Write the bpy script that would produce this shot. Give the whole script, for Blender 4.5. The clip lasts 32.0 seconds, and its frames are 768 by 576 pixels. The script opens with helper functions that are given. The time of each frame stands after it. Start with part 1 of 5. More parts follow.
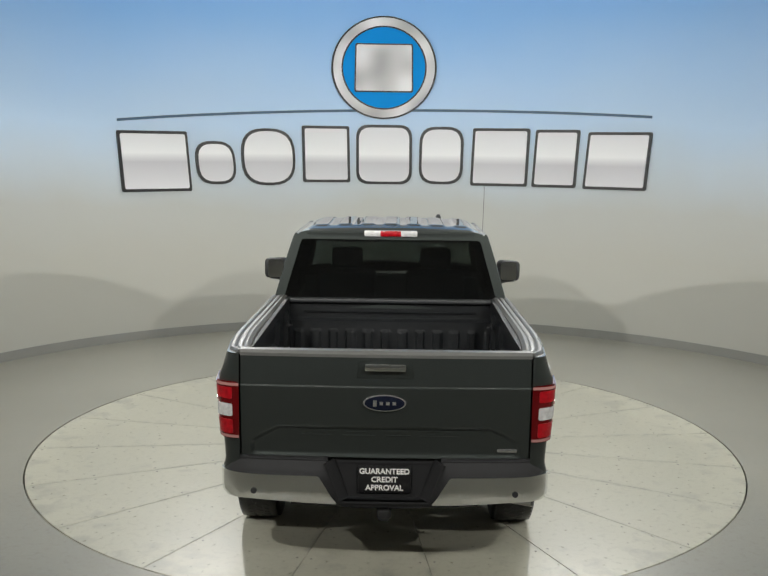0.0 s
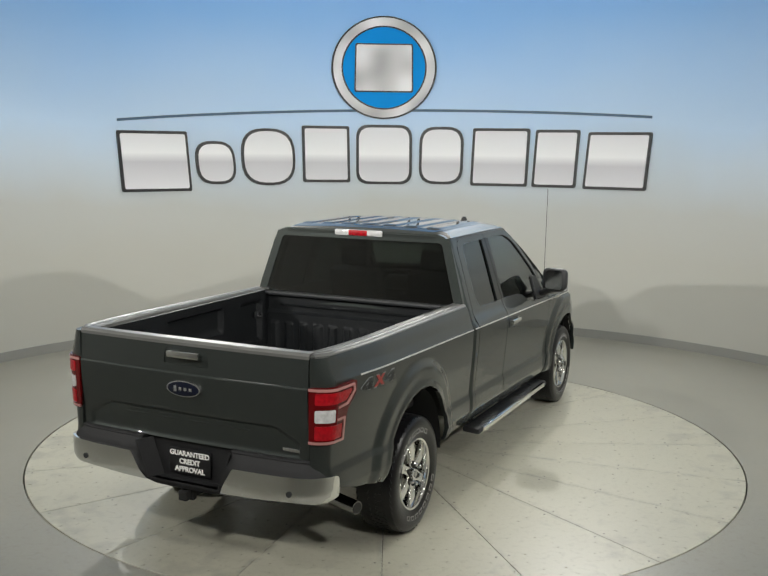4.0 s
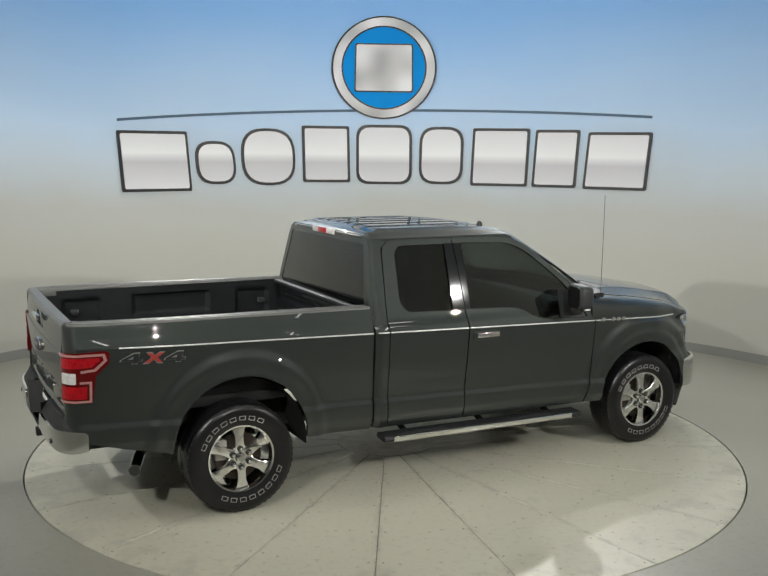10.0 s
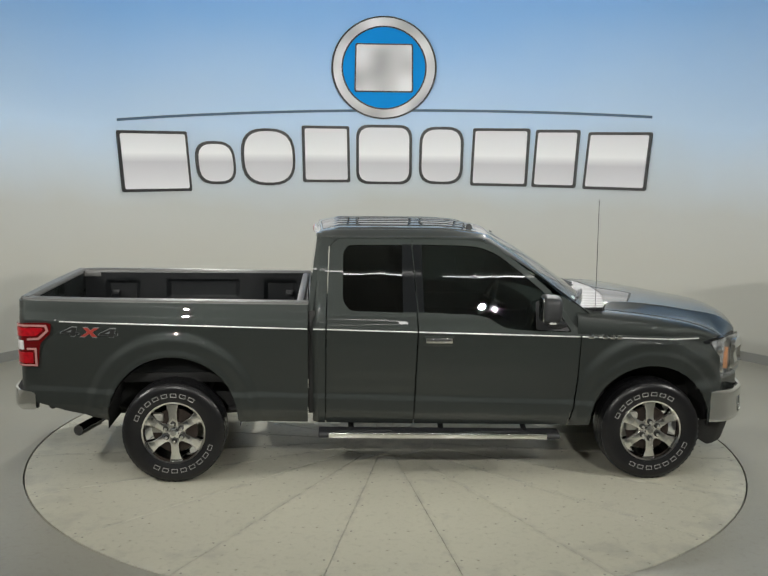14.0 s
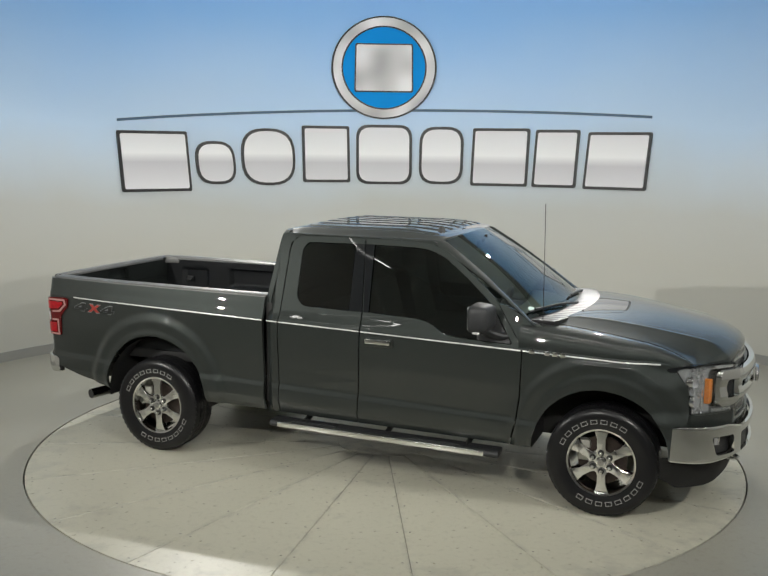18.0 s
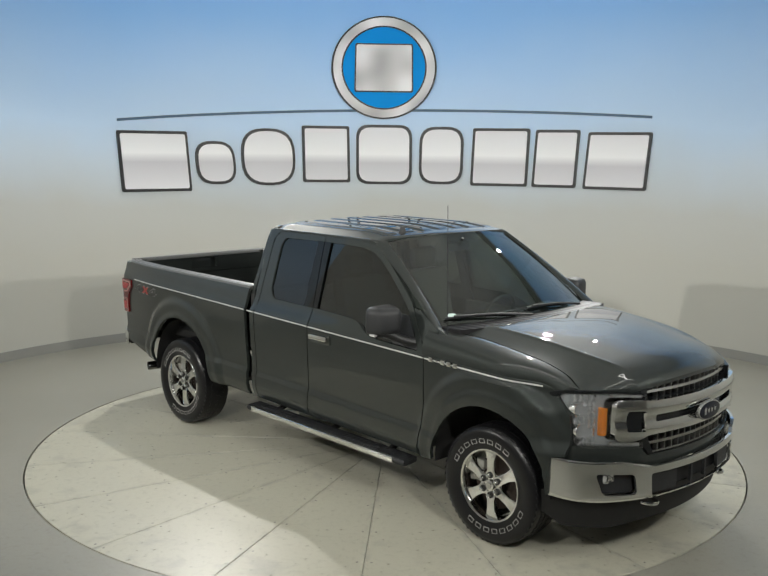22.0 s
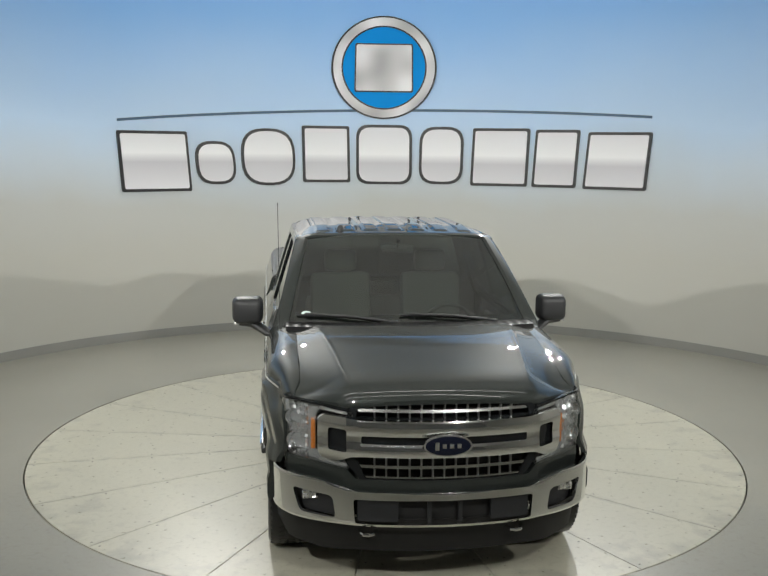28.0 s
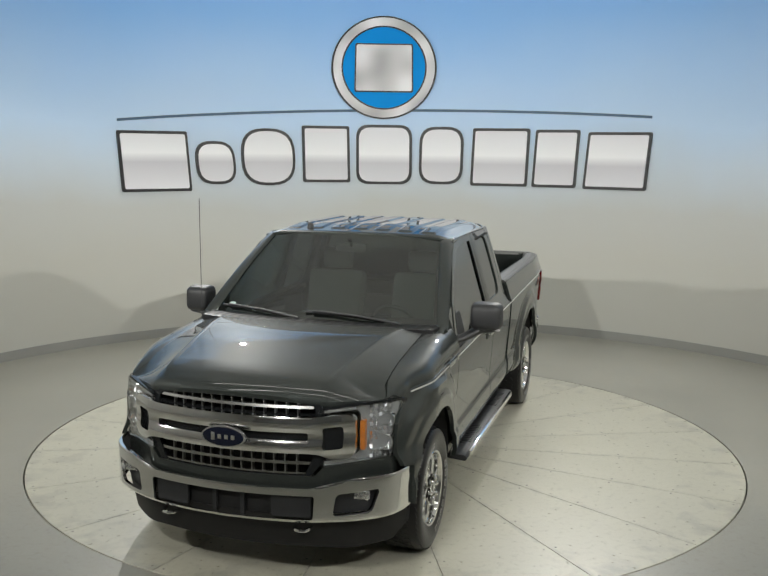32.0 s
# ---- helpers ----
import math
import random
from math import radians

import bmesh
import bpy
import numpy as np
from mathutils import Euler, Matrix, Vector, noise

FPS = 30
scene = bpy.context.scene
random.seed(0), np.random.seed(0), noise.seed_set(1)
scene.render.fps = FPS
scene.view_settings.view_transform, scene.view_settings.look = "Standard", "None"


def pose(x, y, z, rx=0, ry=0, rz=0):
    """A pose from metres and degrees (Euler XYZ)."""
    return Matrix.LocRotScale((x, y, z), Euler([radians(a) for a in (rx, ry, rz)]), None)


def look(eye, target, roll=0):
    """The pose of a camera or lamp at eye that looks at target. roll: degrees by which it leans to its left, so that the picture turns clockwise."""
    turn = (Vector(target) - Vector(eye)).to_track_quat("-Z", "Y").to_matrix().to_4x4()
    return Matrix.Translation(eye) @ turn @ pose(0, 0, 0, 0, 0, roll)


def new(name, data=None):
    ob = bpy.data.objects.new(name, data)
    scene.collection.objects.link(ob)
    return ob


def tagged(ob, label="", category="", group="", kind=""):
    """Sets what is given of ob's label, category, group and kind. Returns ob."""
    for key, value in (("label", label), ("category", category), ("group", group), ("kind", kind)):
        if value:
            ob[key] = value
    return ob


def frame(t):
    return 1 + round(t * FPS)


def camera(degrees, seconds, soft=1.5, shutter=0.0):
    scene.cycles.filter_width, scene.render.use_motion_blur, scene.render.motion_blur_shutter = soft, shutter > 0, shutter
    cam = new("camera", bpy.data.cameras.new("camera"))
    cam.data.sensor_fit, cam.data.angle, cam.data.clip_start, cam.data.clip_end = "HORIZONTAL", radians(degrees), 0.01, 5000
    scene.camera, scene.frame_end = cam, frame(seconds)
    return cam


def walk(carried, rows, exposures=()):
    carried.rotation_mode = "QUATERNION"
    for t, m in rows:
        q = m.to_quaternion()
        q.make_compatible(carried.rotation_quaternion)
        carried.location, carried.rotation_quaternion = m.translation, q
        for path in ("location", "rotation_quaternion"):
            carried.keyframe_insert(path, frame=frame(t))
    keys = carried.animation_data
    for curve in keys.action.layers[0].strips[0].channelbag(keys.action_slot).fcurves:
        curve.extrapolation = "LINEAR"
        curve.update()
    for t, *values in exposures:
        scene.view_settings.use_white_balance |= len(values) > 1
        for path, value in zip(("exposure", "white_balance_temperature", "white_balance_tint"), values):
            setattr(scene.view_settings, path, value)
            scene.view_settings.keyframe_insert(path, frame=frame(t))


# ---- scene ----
cam = camera(44.306, 32.0, soft=1.5)
EYE = Vector((-0.016, -8.021, 2.563))
AIM = EYE + Vector((-0.00134, 0.98892, -0.14841))
VIEW = look(EYE, AIM, 0.624)
walk(cam, [(0.0, VIEW), (32.0, VIEW)], exposures=[(0.0, -0.05), (32.0, -0.05)])

# ---------------------------------------------------------------- light
world = bpy.data.worlds.new("studio_world")
world.use_nodes = True
world.node_tree.nodes["Background"].inputs[0].default_value = (0.5, 0.5, 0.48, 1)
world.node_tree.nodes["Background"].inputs[1].default_value = 0.05
scene.world = world


def lamp(name, x, y, z, tx, ty, tz, watts, size, spread=180.0, colour=(1.0, 0.985, 0.93)):
    """A round studio lamp that shines at a point."""
    data = bpy.data.lights.new(name, "AREA")
    data.shape, data.size, data.energy, data.color, data.spread = "DISK", size, watts, colour, radians(spread)
    ob = new(name, data)
    ob.matrix_basis = look((x, y, z), (tx, ty, tz))
    return ob


lamp("back_lamp", -2.35, 3.9, 4.5, -0.6, -1.0, 0.2, 92, 0.10, 140)
lamp("back_lamp", 2.35, 3.9, 4.5, 0.6, -1.0, 0.2, 58, 0.10, 140)
lamp("back_lamp", 3.1, 3.5, 4.5, 0.9, -0.8, 0.2, 30, 0.08, 140)
lamp("front_lamp", 2.0, -6.4, 3.75, 0.2, 0.8, 2.5, 57, 0.08, 100)
lamp("front_lamp", -2.0, -6.4, 3.75, -0.2, 0.8, 2.5, 64, 0.08, 100)
lamp("side_lamp", -5.0, -3.2, 3.25, 0.0, 1.4, 2.5, 62, 0.08, 105)
lamp("side_lamp", 5.0, -3.2, 3.25, 0.0, 1.4, 2.5, 58, 0.08, 105)


# ---------------------------------------------------------------- materials
def material(name, colour, rough=0.5, metal=0.0, coat=0.0, coat_rough=0.03, vary=0.0, scale=8.0, bump=0.0, bump_scale=60.0,
             rough_vary=0.0, emit=None, emit_power=0.0, spec=0.5, detail=5.0):
    m = bpy.data.materials.new(name)
    m.use_nodes = True
    n, l = m.node_tree.nodes, m.node_tree.links
    b = n["Principled BSDF"]
    b.inputs["Base Color"].default_value = (*colour, 1)
    b.inputs["Roughness"].default_value = rough
    b.inputs["Metallic"].default_value = metal
    b.inputs["Coat Weight"].default_value = coat
    b.inputs["Coat Roughness"].default_value = coat_rough
    b.inputs["Specular IOR Level"].default_value = spec
    if emit:
        b.inputs["Emission Color"].default_value = (*emit, 1)
        b.inputs["Emission Strength"].default_value = emit_power
    if vary or bump or rough_vary:
        tc = n.new("ShaderNodeTexCoord")
    if vary or rough_vary:
        t = n.new("ShaderNodeTexNoise")
        t.inputs["Scale"].default_value, t.inputs["Detail"].default_value = scale, detail
        l.new(tc.outputs["Object"], t.inputs["Vector"])
    if vary:
        mix = n.new("ShaderNodeMix")
        mix.data_type = "RGBA"
        mix.inputs["A"].default_value = (*[c * (1 - vary) for c in colour], 1)
        mix.inputs["B"].default_value = (*[min(1, c * (1 + vary)) for c in colour], 1)
        l.new(t.outputs["Fac"], mix.inputs["Factor"])
        l.new(mix.outputs["Result"], b.inputs["Base Color"])
    if rough_vary:
        r = n.new("ShaderNodeMapRange")
        r.inputs["To Min"].default_value, r.inputs["To Max"].default_value = max(0.02, rough - rough_vary), min(1, rough + rough_vary)
        l.new(t.outputs["Fac"], r.inputs["Value"])
        l.new(r.outputs["Result"], b.inputs["Roughness"])
    if bump:
        t2 = n.new("ShaderNodeTexNoise")
        t2.inputs["Scale"].default_value, t2.inputs["Detail"].default_value = bump_scale, 4
        l.new(tc.outputs["Object"], t2.inputs["Vector"])
        bp = n.new("ShaderNodeBump")
        bp.inputs["Strength"].default_value, bp.inputs["Distance"].default_value = bump, 0.004
        l.new(t2.outputs["Fac"], bp.inputs["Height"])
        l.new(bp.outputs["Normal"], b.inputs["Normal"])
    return m


def glass(name, tint, gloss_rough=0.0, face=0.085):
    """A thin pane: tinted see-through, with the gloss of glass."""
    m = bpy.data.materials.new(name)
    m.use_nodes = True
    n, l = m.node_tree.nodes, m.node_tree.links
    n.clear()
    out, mix = n.new("ShaderNodeOutputMaterial"), n.new("ShaderNodeMixShader")
    see, gl, lw = n.new("ShaderNodeBsdfTransparent"), n.new("ShaderNodeBsdfGlossy"), n.new("ShaderNodeLayerWeight")
    power, scale = n.new("ShaderNodeMath"), n.new("ShaderNodeMath")
    see.inputs["Color"].default_value = (*tint, 1)
    gl.inputs["Roughness"].default_value = gloss_rough
    gl.inputs["Color"].default_value = (1, 1, 1, 1)
    lw.inputs["Blend"].default_value = 0.5
    power.operation, scale.operation = "POWER", "MULTIPLY_ADD"
    power.inputs[1].default_value = 5.0
    scale.inputs[1].default_value, scale.inputs[2].default_value = 1.0 - face, face
    l.new(lw.outputs["Facing"], power.inputs[0])
    l.new(power.outputs[0], scale.inputs[0])
    l.new(scale.outputs[0], mix.inputs[0])
    l.new(see.outputs[0], mix.inputs[1])
    l.new(gl.outputs[0], mix.inputs[2])
    l.new(mix.outputs[0], out.inputs[0])
    return m


def car_paint():
    """Dark green-grey metallic paint with fine flakes under a clear coat."""
    m = material("dark_green_grey_metallic_paint", (0.05, 0.06, 0.057), rough=0.46, metal=0.42, coat=1.0, coat_rough=0.008, spec=0.06)
    m.node_tree.nodes["Principled BSDF"].inputs["Coat IOR"].default_value = 1.55
    n, l = m.node_tree.nodes, m.node_tree.links
    b = n["Principled BSDF"]
    tc, v, mx = n.new("ShaderNodeTexCoord"), n.new("ShaderNodeTexVoronoi"), n.new("ShaderNodeMix")
    v.inputs["Scale"].default_value = 900
    mx.data_type = "RGBA"
    mx.inputs["A"].default_value, mx.inputs["B"].default_value = (0.0205, 0.0240, 0.0226, 1), (0.0365, 0.0422, 0.0398, 1)
    l.new(tc.outputs["Object"], v.inputs["Vector"])
    l.new(v.outputs["Color"], mx.inputs["Factor"])
    l.new(mx.outputs["Result"], b.inputs["Base Color"])
    return m


def wall_paint():
    """Off-white wall with a screen graphic's sky fade put into its colour: grey-white below, pale blue, deeper blue on
    top.
    """
    m = material("wall_sky_fade", (0.7, 0.7, 0.66), rough=0.55, bump=0.05, bump_scale=40)
    n, l = m.node_tree.nodes, m.node_tree.links
    b = n["Principled BSDF"]
    tc, sep, nz = n.new("ShaderNodeTexCoord"), n.new("ShaderNodeSeparateXYZ"), n.new("ShaderNodeTexNoise")
    ramp, rng, add = n.new("ShaderNodeValToRGB"), n.new("ShaderNodeMapRange"), n.new("ShaderNodeMath")
    nz.inputs["Scale"].default_value = 0.45
    nz.inputs["Detail"].default_value = 3
    l.new(tc.outputs["Object"], sep.inputs[0])
    l.new(tc.outputs["Object"], nz.inputs["Vector"])
    add.operation = "MULTIPLY_ADD"
    add.inputs[1].default_value = 0.9
    l.new(nz.outputs["Fac"], add.inputs[0])
    l.new(sep.outputs["Z"], add.inputs[2])
    rng.inputs["From Min"].default_value, rng.inputs["From Max"].default_value = 0.45, 5.45
    l.new(add.outputs[0], rng.inputs["Value"])
    l.new(rng.outputs["Result"], ramp.inputs[0])
    e = ramp.color_ramp.elements
    e[0].position, e[0].color = 0.22, (0.53, 0.525, 0.475, 1)
    # Dark grey above the view, added to dim what the hood mirrors.
    e[1].position, e[1].color = 0.985, (0.12, 0.12, 0.115, 1)
    for p, c in ((0.34, (0.54, 0.55, 0.525)), (0.46, (0.58, 0.67, 0.76)), (0.56, (0.56, 0.73, 0.94)), (0.70, (0.45, 0.67, 0.98)), (0.86, (0.29, 0.56, 0.98)), (0.94, (0.24, 0.52, 0.97))):
        k = e.new(p)
        k.color = (*c, 1)
    l.new(ramp.outputs[0], b.inputs["Base Color"])
    return m


def floor_paint(name, colour, rough):
    """Painted concrete: cloudy at a large scale, scuffed at a small one, satin gloss."""
    m = material(name, colour, rough=rough, bump=0.30, bump_scale=130)
    n, l = m.node_tree.nodes, m.node_tree.links
    b = n["Principled BSDF"]
    tc, a, c = n.new("ShaderNodeTexCoord"), n.new("ShaderNodeTexNoise"), n.new("ShaderNodeTexNoise")
    a.inputs["Scale"].default_value, a.inputs["Detail"].default_value = 0.9, 6
    c.inputs["Scale"].default_value, c.inputs["Detail"].default_value = 22, 8
    mx, mx2, rr = n.new("ShaderNodeMix"), n.new("ShaderNodeMix"), n.new("ShaderNodeMapRange")
    mx.data_type = mx2.data_type = "RGBA"
    mx2.blend_type = "MULTIPLY"
    mx2.inputs["Factor"].default_value = 0.35
    mx.inputs["A"].default_value = (*[v * 0.86 for v in colour], 1)
    mx.inputs["B"].default_value = (*[min(1, v * 1.12) for v in colour], 1)
    for t in (a, c):
        l.new(tc.outputs["Object"], t.inputs["Vector"])
    ramp = n.new("ShaderNodeValToRGB")
    ramp.color_ramp.elements[0].position, ramp.color_ramp.elements[0].color = 0.30, (0.62, 0.61, 0.58, 1)
    ramp.color_ramp.elements[1].position, ramp.color_ramp.elements[1].color = 0.48, (1, 1, 1, 1)
    l.new(a.outputs["Fac"], mx.inputs["Factor"])
    l.new(c.outputs["Fac"], ramp.inputs[0])
    l.new(mx.outputs["Result"], mx2.inputs["A"])
    l.new(ramp.outputs[0], mx2.inputs["B"])
    l.new(mx2.outputs["Result"], b.inputs["Base Color"])
    rr.inputs["To Min"].default_value, rr.inputs["To Max"].default_value = rough - 0.08, rough + 0.12
    l.new(c.outputs["Fac"], rr.inputs["Value"])
    l.new(rr.outputs["Result"], b.inputs["Roughness"])
    return m


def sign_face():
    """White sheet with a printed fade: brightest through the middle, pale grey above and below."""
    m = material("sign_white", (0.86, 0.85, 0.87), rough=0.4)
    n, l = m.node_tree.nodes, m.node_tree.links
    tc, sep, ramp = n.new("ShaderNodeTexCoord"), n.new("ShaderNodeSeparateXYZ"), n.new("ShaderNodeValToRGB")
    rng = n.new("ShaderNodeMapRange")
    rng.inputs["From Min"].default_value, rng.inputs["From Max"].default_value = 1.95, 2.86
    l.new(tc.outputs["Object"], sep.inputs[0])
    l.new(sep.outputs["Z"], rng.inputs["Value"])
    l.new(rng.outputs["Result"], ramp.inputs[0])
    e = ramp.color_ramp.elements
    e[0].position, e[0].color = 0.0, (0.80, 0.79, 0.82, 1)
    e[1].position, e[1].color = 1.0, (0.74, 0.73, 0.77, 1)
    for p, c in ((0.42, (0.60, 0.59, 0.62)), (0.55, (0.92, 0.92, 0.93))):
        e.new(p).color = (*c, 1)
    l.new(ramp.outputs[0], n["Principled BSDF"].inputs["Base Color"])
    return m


PAINT = car_paint()
WALL = wall_paint()
# Same paint as the turntable, darkened for the weaker light outside it.
FLOOR = floor_paint("painted_floor", (0.305, 0.298, 0.253), 0.33)
def scuffed(m):
    """Adds grey scuffs that thicken towards the turntable's rim, and a few long smears."""
    n, l = m.node_tree.nodes, m.node_tree.links
    b = n["Principled BSDF"]
    old = b.inputs["Base Color"].links[0].from_socket
    tc, ln, nz, rr = n.new("ShaderNodeTexCoord"), n.new("ShaderNodeVectorMath"), n.new("ShaderNodeTexNoise"), n.new("ShaderNodeMapRange")
    ln.operation = "LENGTH"
    l.new(tc.outputs["Object"], ln.inputs[0])
    oi, addv = n.new("ShaderNodeObjectInfo"), n.new("ShaderNodeVectorMath")
    addv.operation = "MULTIPLY_ADD"
    addv.inputs[1].default_value = (40, 40, 40)
    l.new(oi.outputs["Random"], addv.inputs[0])
    l.new(tc.outputs["Object"], addv.inputs[2])
    nz.inputs["Scale"].default_value, nz.inputs["Detail"].default_value = 5.0, 9
    l.new(addv.outputs[0], nz.inputs["Vector"])
    rr.inputs["From Min"].default_value, rr.inputs["From Max"].default_value = 2.45, 3.0
    rr.inputs["To Min"].default_value, rr.inputs["To Max"].default_value = 0.0, 0.20
    l.new(ln.outputs["Value"], rr.inputs["Value"])
    ad, ramp, mx = n.new("ShaderNodeMath"), n.new("ShaderNodeValToRGB"), n.new("ShaderNodeMix")
    l.new(nz.outputs["Fac"], ad.inputs[0])
    l.new(rr.outputs["Result"], ad.inputs[1])
    l.new(ad.outputs[0], ramp.inputs[0])
    ramp.color_ramp.elements[0].position, ramp.color_ramp.elements[0].color = 0.63, (0, 0, 0, 1)
    ramp.color_ramp.elements[1].position, ramp.color_ramp.elements[1].color = 0.90, (0.7, 0.7, 0.7, 1)
    mx.data_type = "RGBA"
    mx.inputs["B"].default_value = (0.27, 0.265, 0.235, 1)
    # dirt caught along the seams on both sides of a plate
    sep, ab, sc, ds, near = n.new("ShaderNodeSeparateXYZ"), n.new("ShaderNodeMath"), n.new("ShaderNodeMath"), n.new("ShaderNodeMath"), n.new("ShaderNodeMapRange")
    nz2, thick, dirt, both = n.new("ShaderNodeTexNoise"), n.new("ShaderNodeMapRange"), n.new("ShaderNodeMath"), n.new("ShaderNodeMath")
    l.new(tc.outputs["Object"], sep.inputs[0])
    ab.operation, sc.operation, ds.operation, dirt.operation, both.operation = "ABSOLUTE", "MULTIPLY", "SUBTRACT", "MULTIPLY", "MAXIMUM"
    l.new(sep.outputs["Y"], ab.inputs[0])
    l.new(sep.outputs["X"], sc.inputs[0])
    sc.inputs[1].default_value = math.tan(radians(9))
    l.new(sc.outputs[0], ds.inputs[0])
    l.new(ab.outputs[0], ds.inputs[1])
    near.inputs["From Min"].default_value, near.inputs["From Max"].default_value = 0.0, 0.045
    near.inputs["To Min"].default_value, near.inputs["To Max"].default_value = 1.0, 0.0
    l.new(ds.outputs[0], near.inputs["Value"])
    nz2.inputs["Scale"].default_value, nz2.inputs["Detail"].default_value = 9.0, 8
    l.new(addv.outputs[0], nz2.inputs["Vector"])
    thick.inputs["From Min"].default_value, thick.inputs["From Max"].default_value = 0.42, 0.70
    thick.inputs["To Min"].default_value, thick.inputs["To Max"].default_value = 0.0, 0.75
    l.new(nz2.outputs["Fac"], thick.inputs["Value"])
    l.new(near.outputs["Result"], dirt.inputs[0])
    l.new(thick.outputs["Result"], dirt.inputs[1])
    l.new(dirt.outputs[0], both.inputs[0])
    l.new(ramp.outputs[0], both.inputs[1])
    l.new(both.outputs[0], mx.inputs["Factor"])
    l.new(old, mx.inputs["A"])
    l.new(mx.outputs["Result"], b.inputs["Base Color"])
    return m


TABLE = floor_paint("painted_turntable", (0.505, 0.491, 0.400), 0.29)
TABLE = scuffed(TABLE)
CEIL = material("ceiling_grey", (0.62, 0.62, 0.60), rough=0.9, vary=0.1, scale=2)
DARKWALL = material("dark_wall", (0.20, 0.20, 0.19), rough=0.8, vary=0.2, scale=1.5)
TUBE = material("tube_glow", (0.9, 0.9, 0.9), rough=0.3, emit=(1.0, 0.99, 0.95), emit_power=12.0)
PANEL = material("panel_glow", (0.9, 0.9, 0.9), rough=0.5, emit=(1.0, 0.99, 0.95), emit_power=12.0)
PLAIN = material("plain_wall", (0.48, 0.47, 0.43), rough=0.7, vary=0.05, scale=1.5, bump=0.05, bump_scale=40)
BASE = material("baseboard_grey", (0.30, 0.30, 0.28), rough=0.5, vary=0.08, scale=4)
GAP = material("dark_gap", (0.020, 0.020, 0.019), rough=0.8)
CHROME = material("chrome", (0.81, 0.815, 0.81), rough=0.07, metal=1.0)
SATIN = material("satin_silver", (0.48, 0.48, 0.47), rough=0.25, metal=1.0)
SLAT = material("dull_silver", (0.38, 0.38, 0.375), rough=0.34, metal=1.0)
BLACK = material("black_plastic", (0.015, 0.016, 0.0175), rough=0.5, bump=0.25, bump_scale=400, vary=0.15, scale=20)
GLOSS = material("gloss_black", (0.010, 0.011, 0.012), rough=0.04, spec=0.35)
CAP = material("rail_cap_plastic", (0.095, 0.095, 0.09), rough=0.34, bump=0.2, bump_scale=300, vary=0.15, scale=14)
LINER = material("bed_liner", (0.008, 0.009, 0.010), spec=0.22, rough=0.40, bump=0.5, bump_scale=500, vary=0.25, scale=9)
COWL = material("cowl_black", (0.013, 0.013, 0.014), spec=0.3, rough=0.36, bump=0.1, bump_scale=200)
PAD = material("step_pad_black", (0.014, 0.014, 0.015), rough=0.6, bump=0.3, bump_scale=300, spec=0.3)
UNDER = material("underbody_dark", (0.008, 0.008, 0.008), rough=0.7, vary=0.3, scale=14)
RUBBER = material("tyre_rubber", (0.008, 0.008, 0.009), rough=0.30, spec=0.35, bump=0.12, bump_scale=150, vary=0.2, scale=15)
RUST = material("brake_steel", (0.045, 0.034, 0.028), rough=0.5, metal=0.7, vary=0.35, scale=25)
WHITE = material("tyre_white", (0.33, 0.325, 0.315), rough=0.6, vary=0.08, scale=60)
RED = material("lamp_red", (0.30, 0.003, 0.008), rough=0.3, coat=0.6, spec=0.2, bump=1.0, bump_scale=45, vary=0.7, scale=42)
DARKRED = material("lamp_dark_red", (0.085, 0.002, 0.003), rough=0.14, coat=0.6, spec=0.2)
PINK = material("lamp_pale_guide", (0.36, 0.17, 0.16), rough=0.2, coat=1.0)
CLEAR = material("lamp_clear", (0.80, 0.79, 0.78), rough=0.14, metal=0.30, vary=0.6, scale=34, coat=1.0, bump=1.0, bump_scale=55)
AMBER = material("lamp_amber", (0.62, 0.19, 0.02), rough=0.2, coat=1.0, vary=0.45, scale=30, bump=0.8, bump_scale=40)
LAMP_BACK = material("lamp_backing", (0.74, 0.75, 0.75), rough=0.17, metal=0.72, bump=1.0, bump_scale=48, vary=0.25, scale=20)
CELL = material("lamp_cell_chrome", (0.95, 0.95, 0.94), rough=0.22, metal=0.85, vary=0.3, scale=60)
RIM = material("polished_rim", (0.74, 0.74, 0.73), rough=0.09, metal=1.0, vary=0.06, scale=30)
LENS = glass("headlamp_lens", (0.93, 0.94, 0.95), 0.0, 0.05)
WINDSHIELD = glass("windshield_glass", (0.50, 0.57, 0.51), 0.0, 0.125)
TINTED = glass("tinted_glass", (0.36, 0.395, 0.39), 0.0, 0.105)
PRIVACY = glass("privacy_glass", (0.29, 0.31, 0.31), 0.0, 0.085)
SEAT = material("grey_cloth", (0.075, 0.078, 0.075), rough=0.9, bump=0.05, bump_scale=60, vary=0.15, scale=30)
DASH = material("dashboard_grey", (0.055, 0.058, 0.058), rough=0.6, bump=0.06, bump_scale=80)
LINING = material("headliner_grey", (0.09, 0.093, 0.088), rough=0.9)
BLUE = material("badge_blue", (0.006, 0.008, 0.017), rough=0.25, spec=0.3)
BADGE = material("badge_silver", (0.55, 0.55, 0.54), rough=0.2, metal=0.9)
STRIPE = material("stripe_silver", (0.50, 0.50, 0.48), rough=0.35, metal=0.35, vary=0.06, scale=30)
DECAL_GREY = material("decal_grey", (0.15, 0.16, 0.16), rough=0.4)
DECAL_DARK = material("decal_dark", (0.010, 0.011, 0.011), rough=0.4)
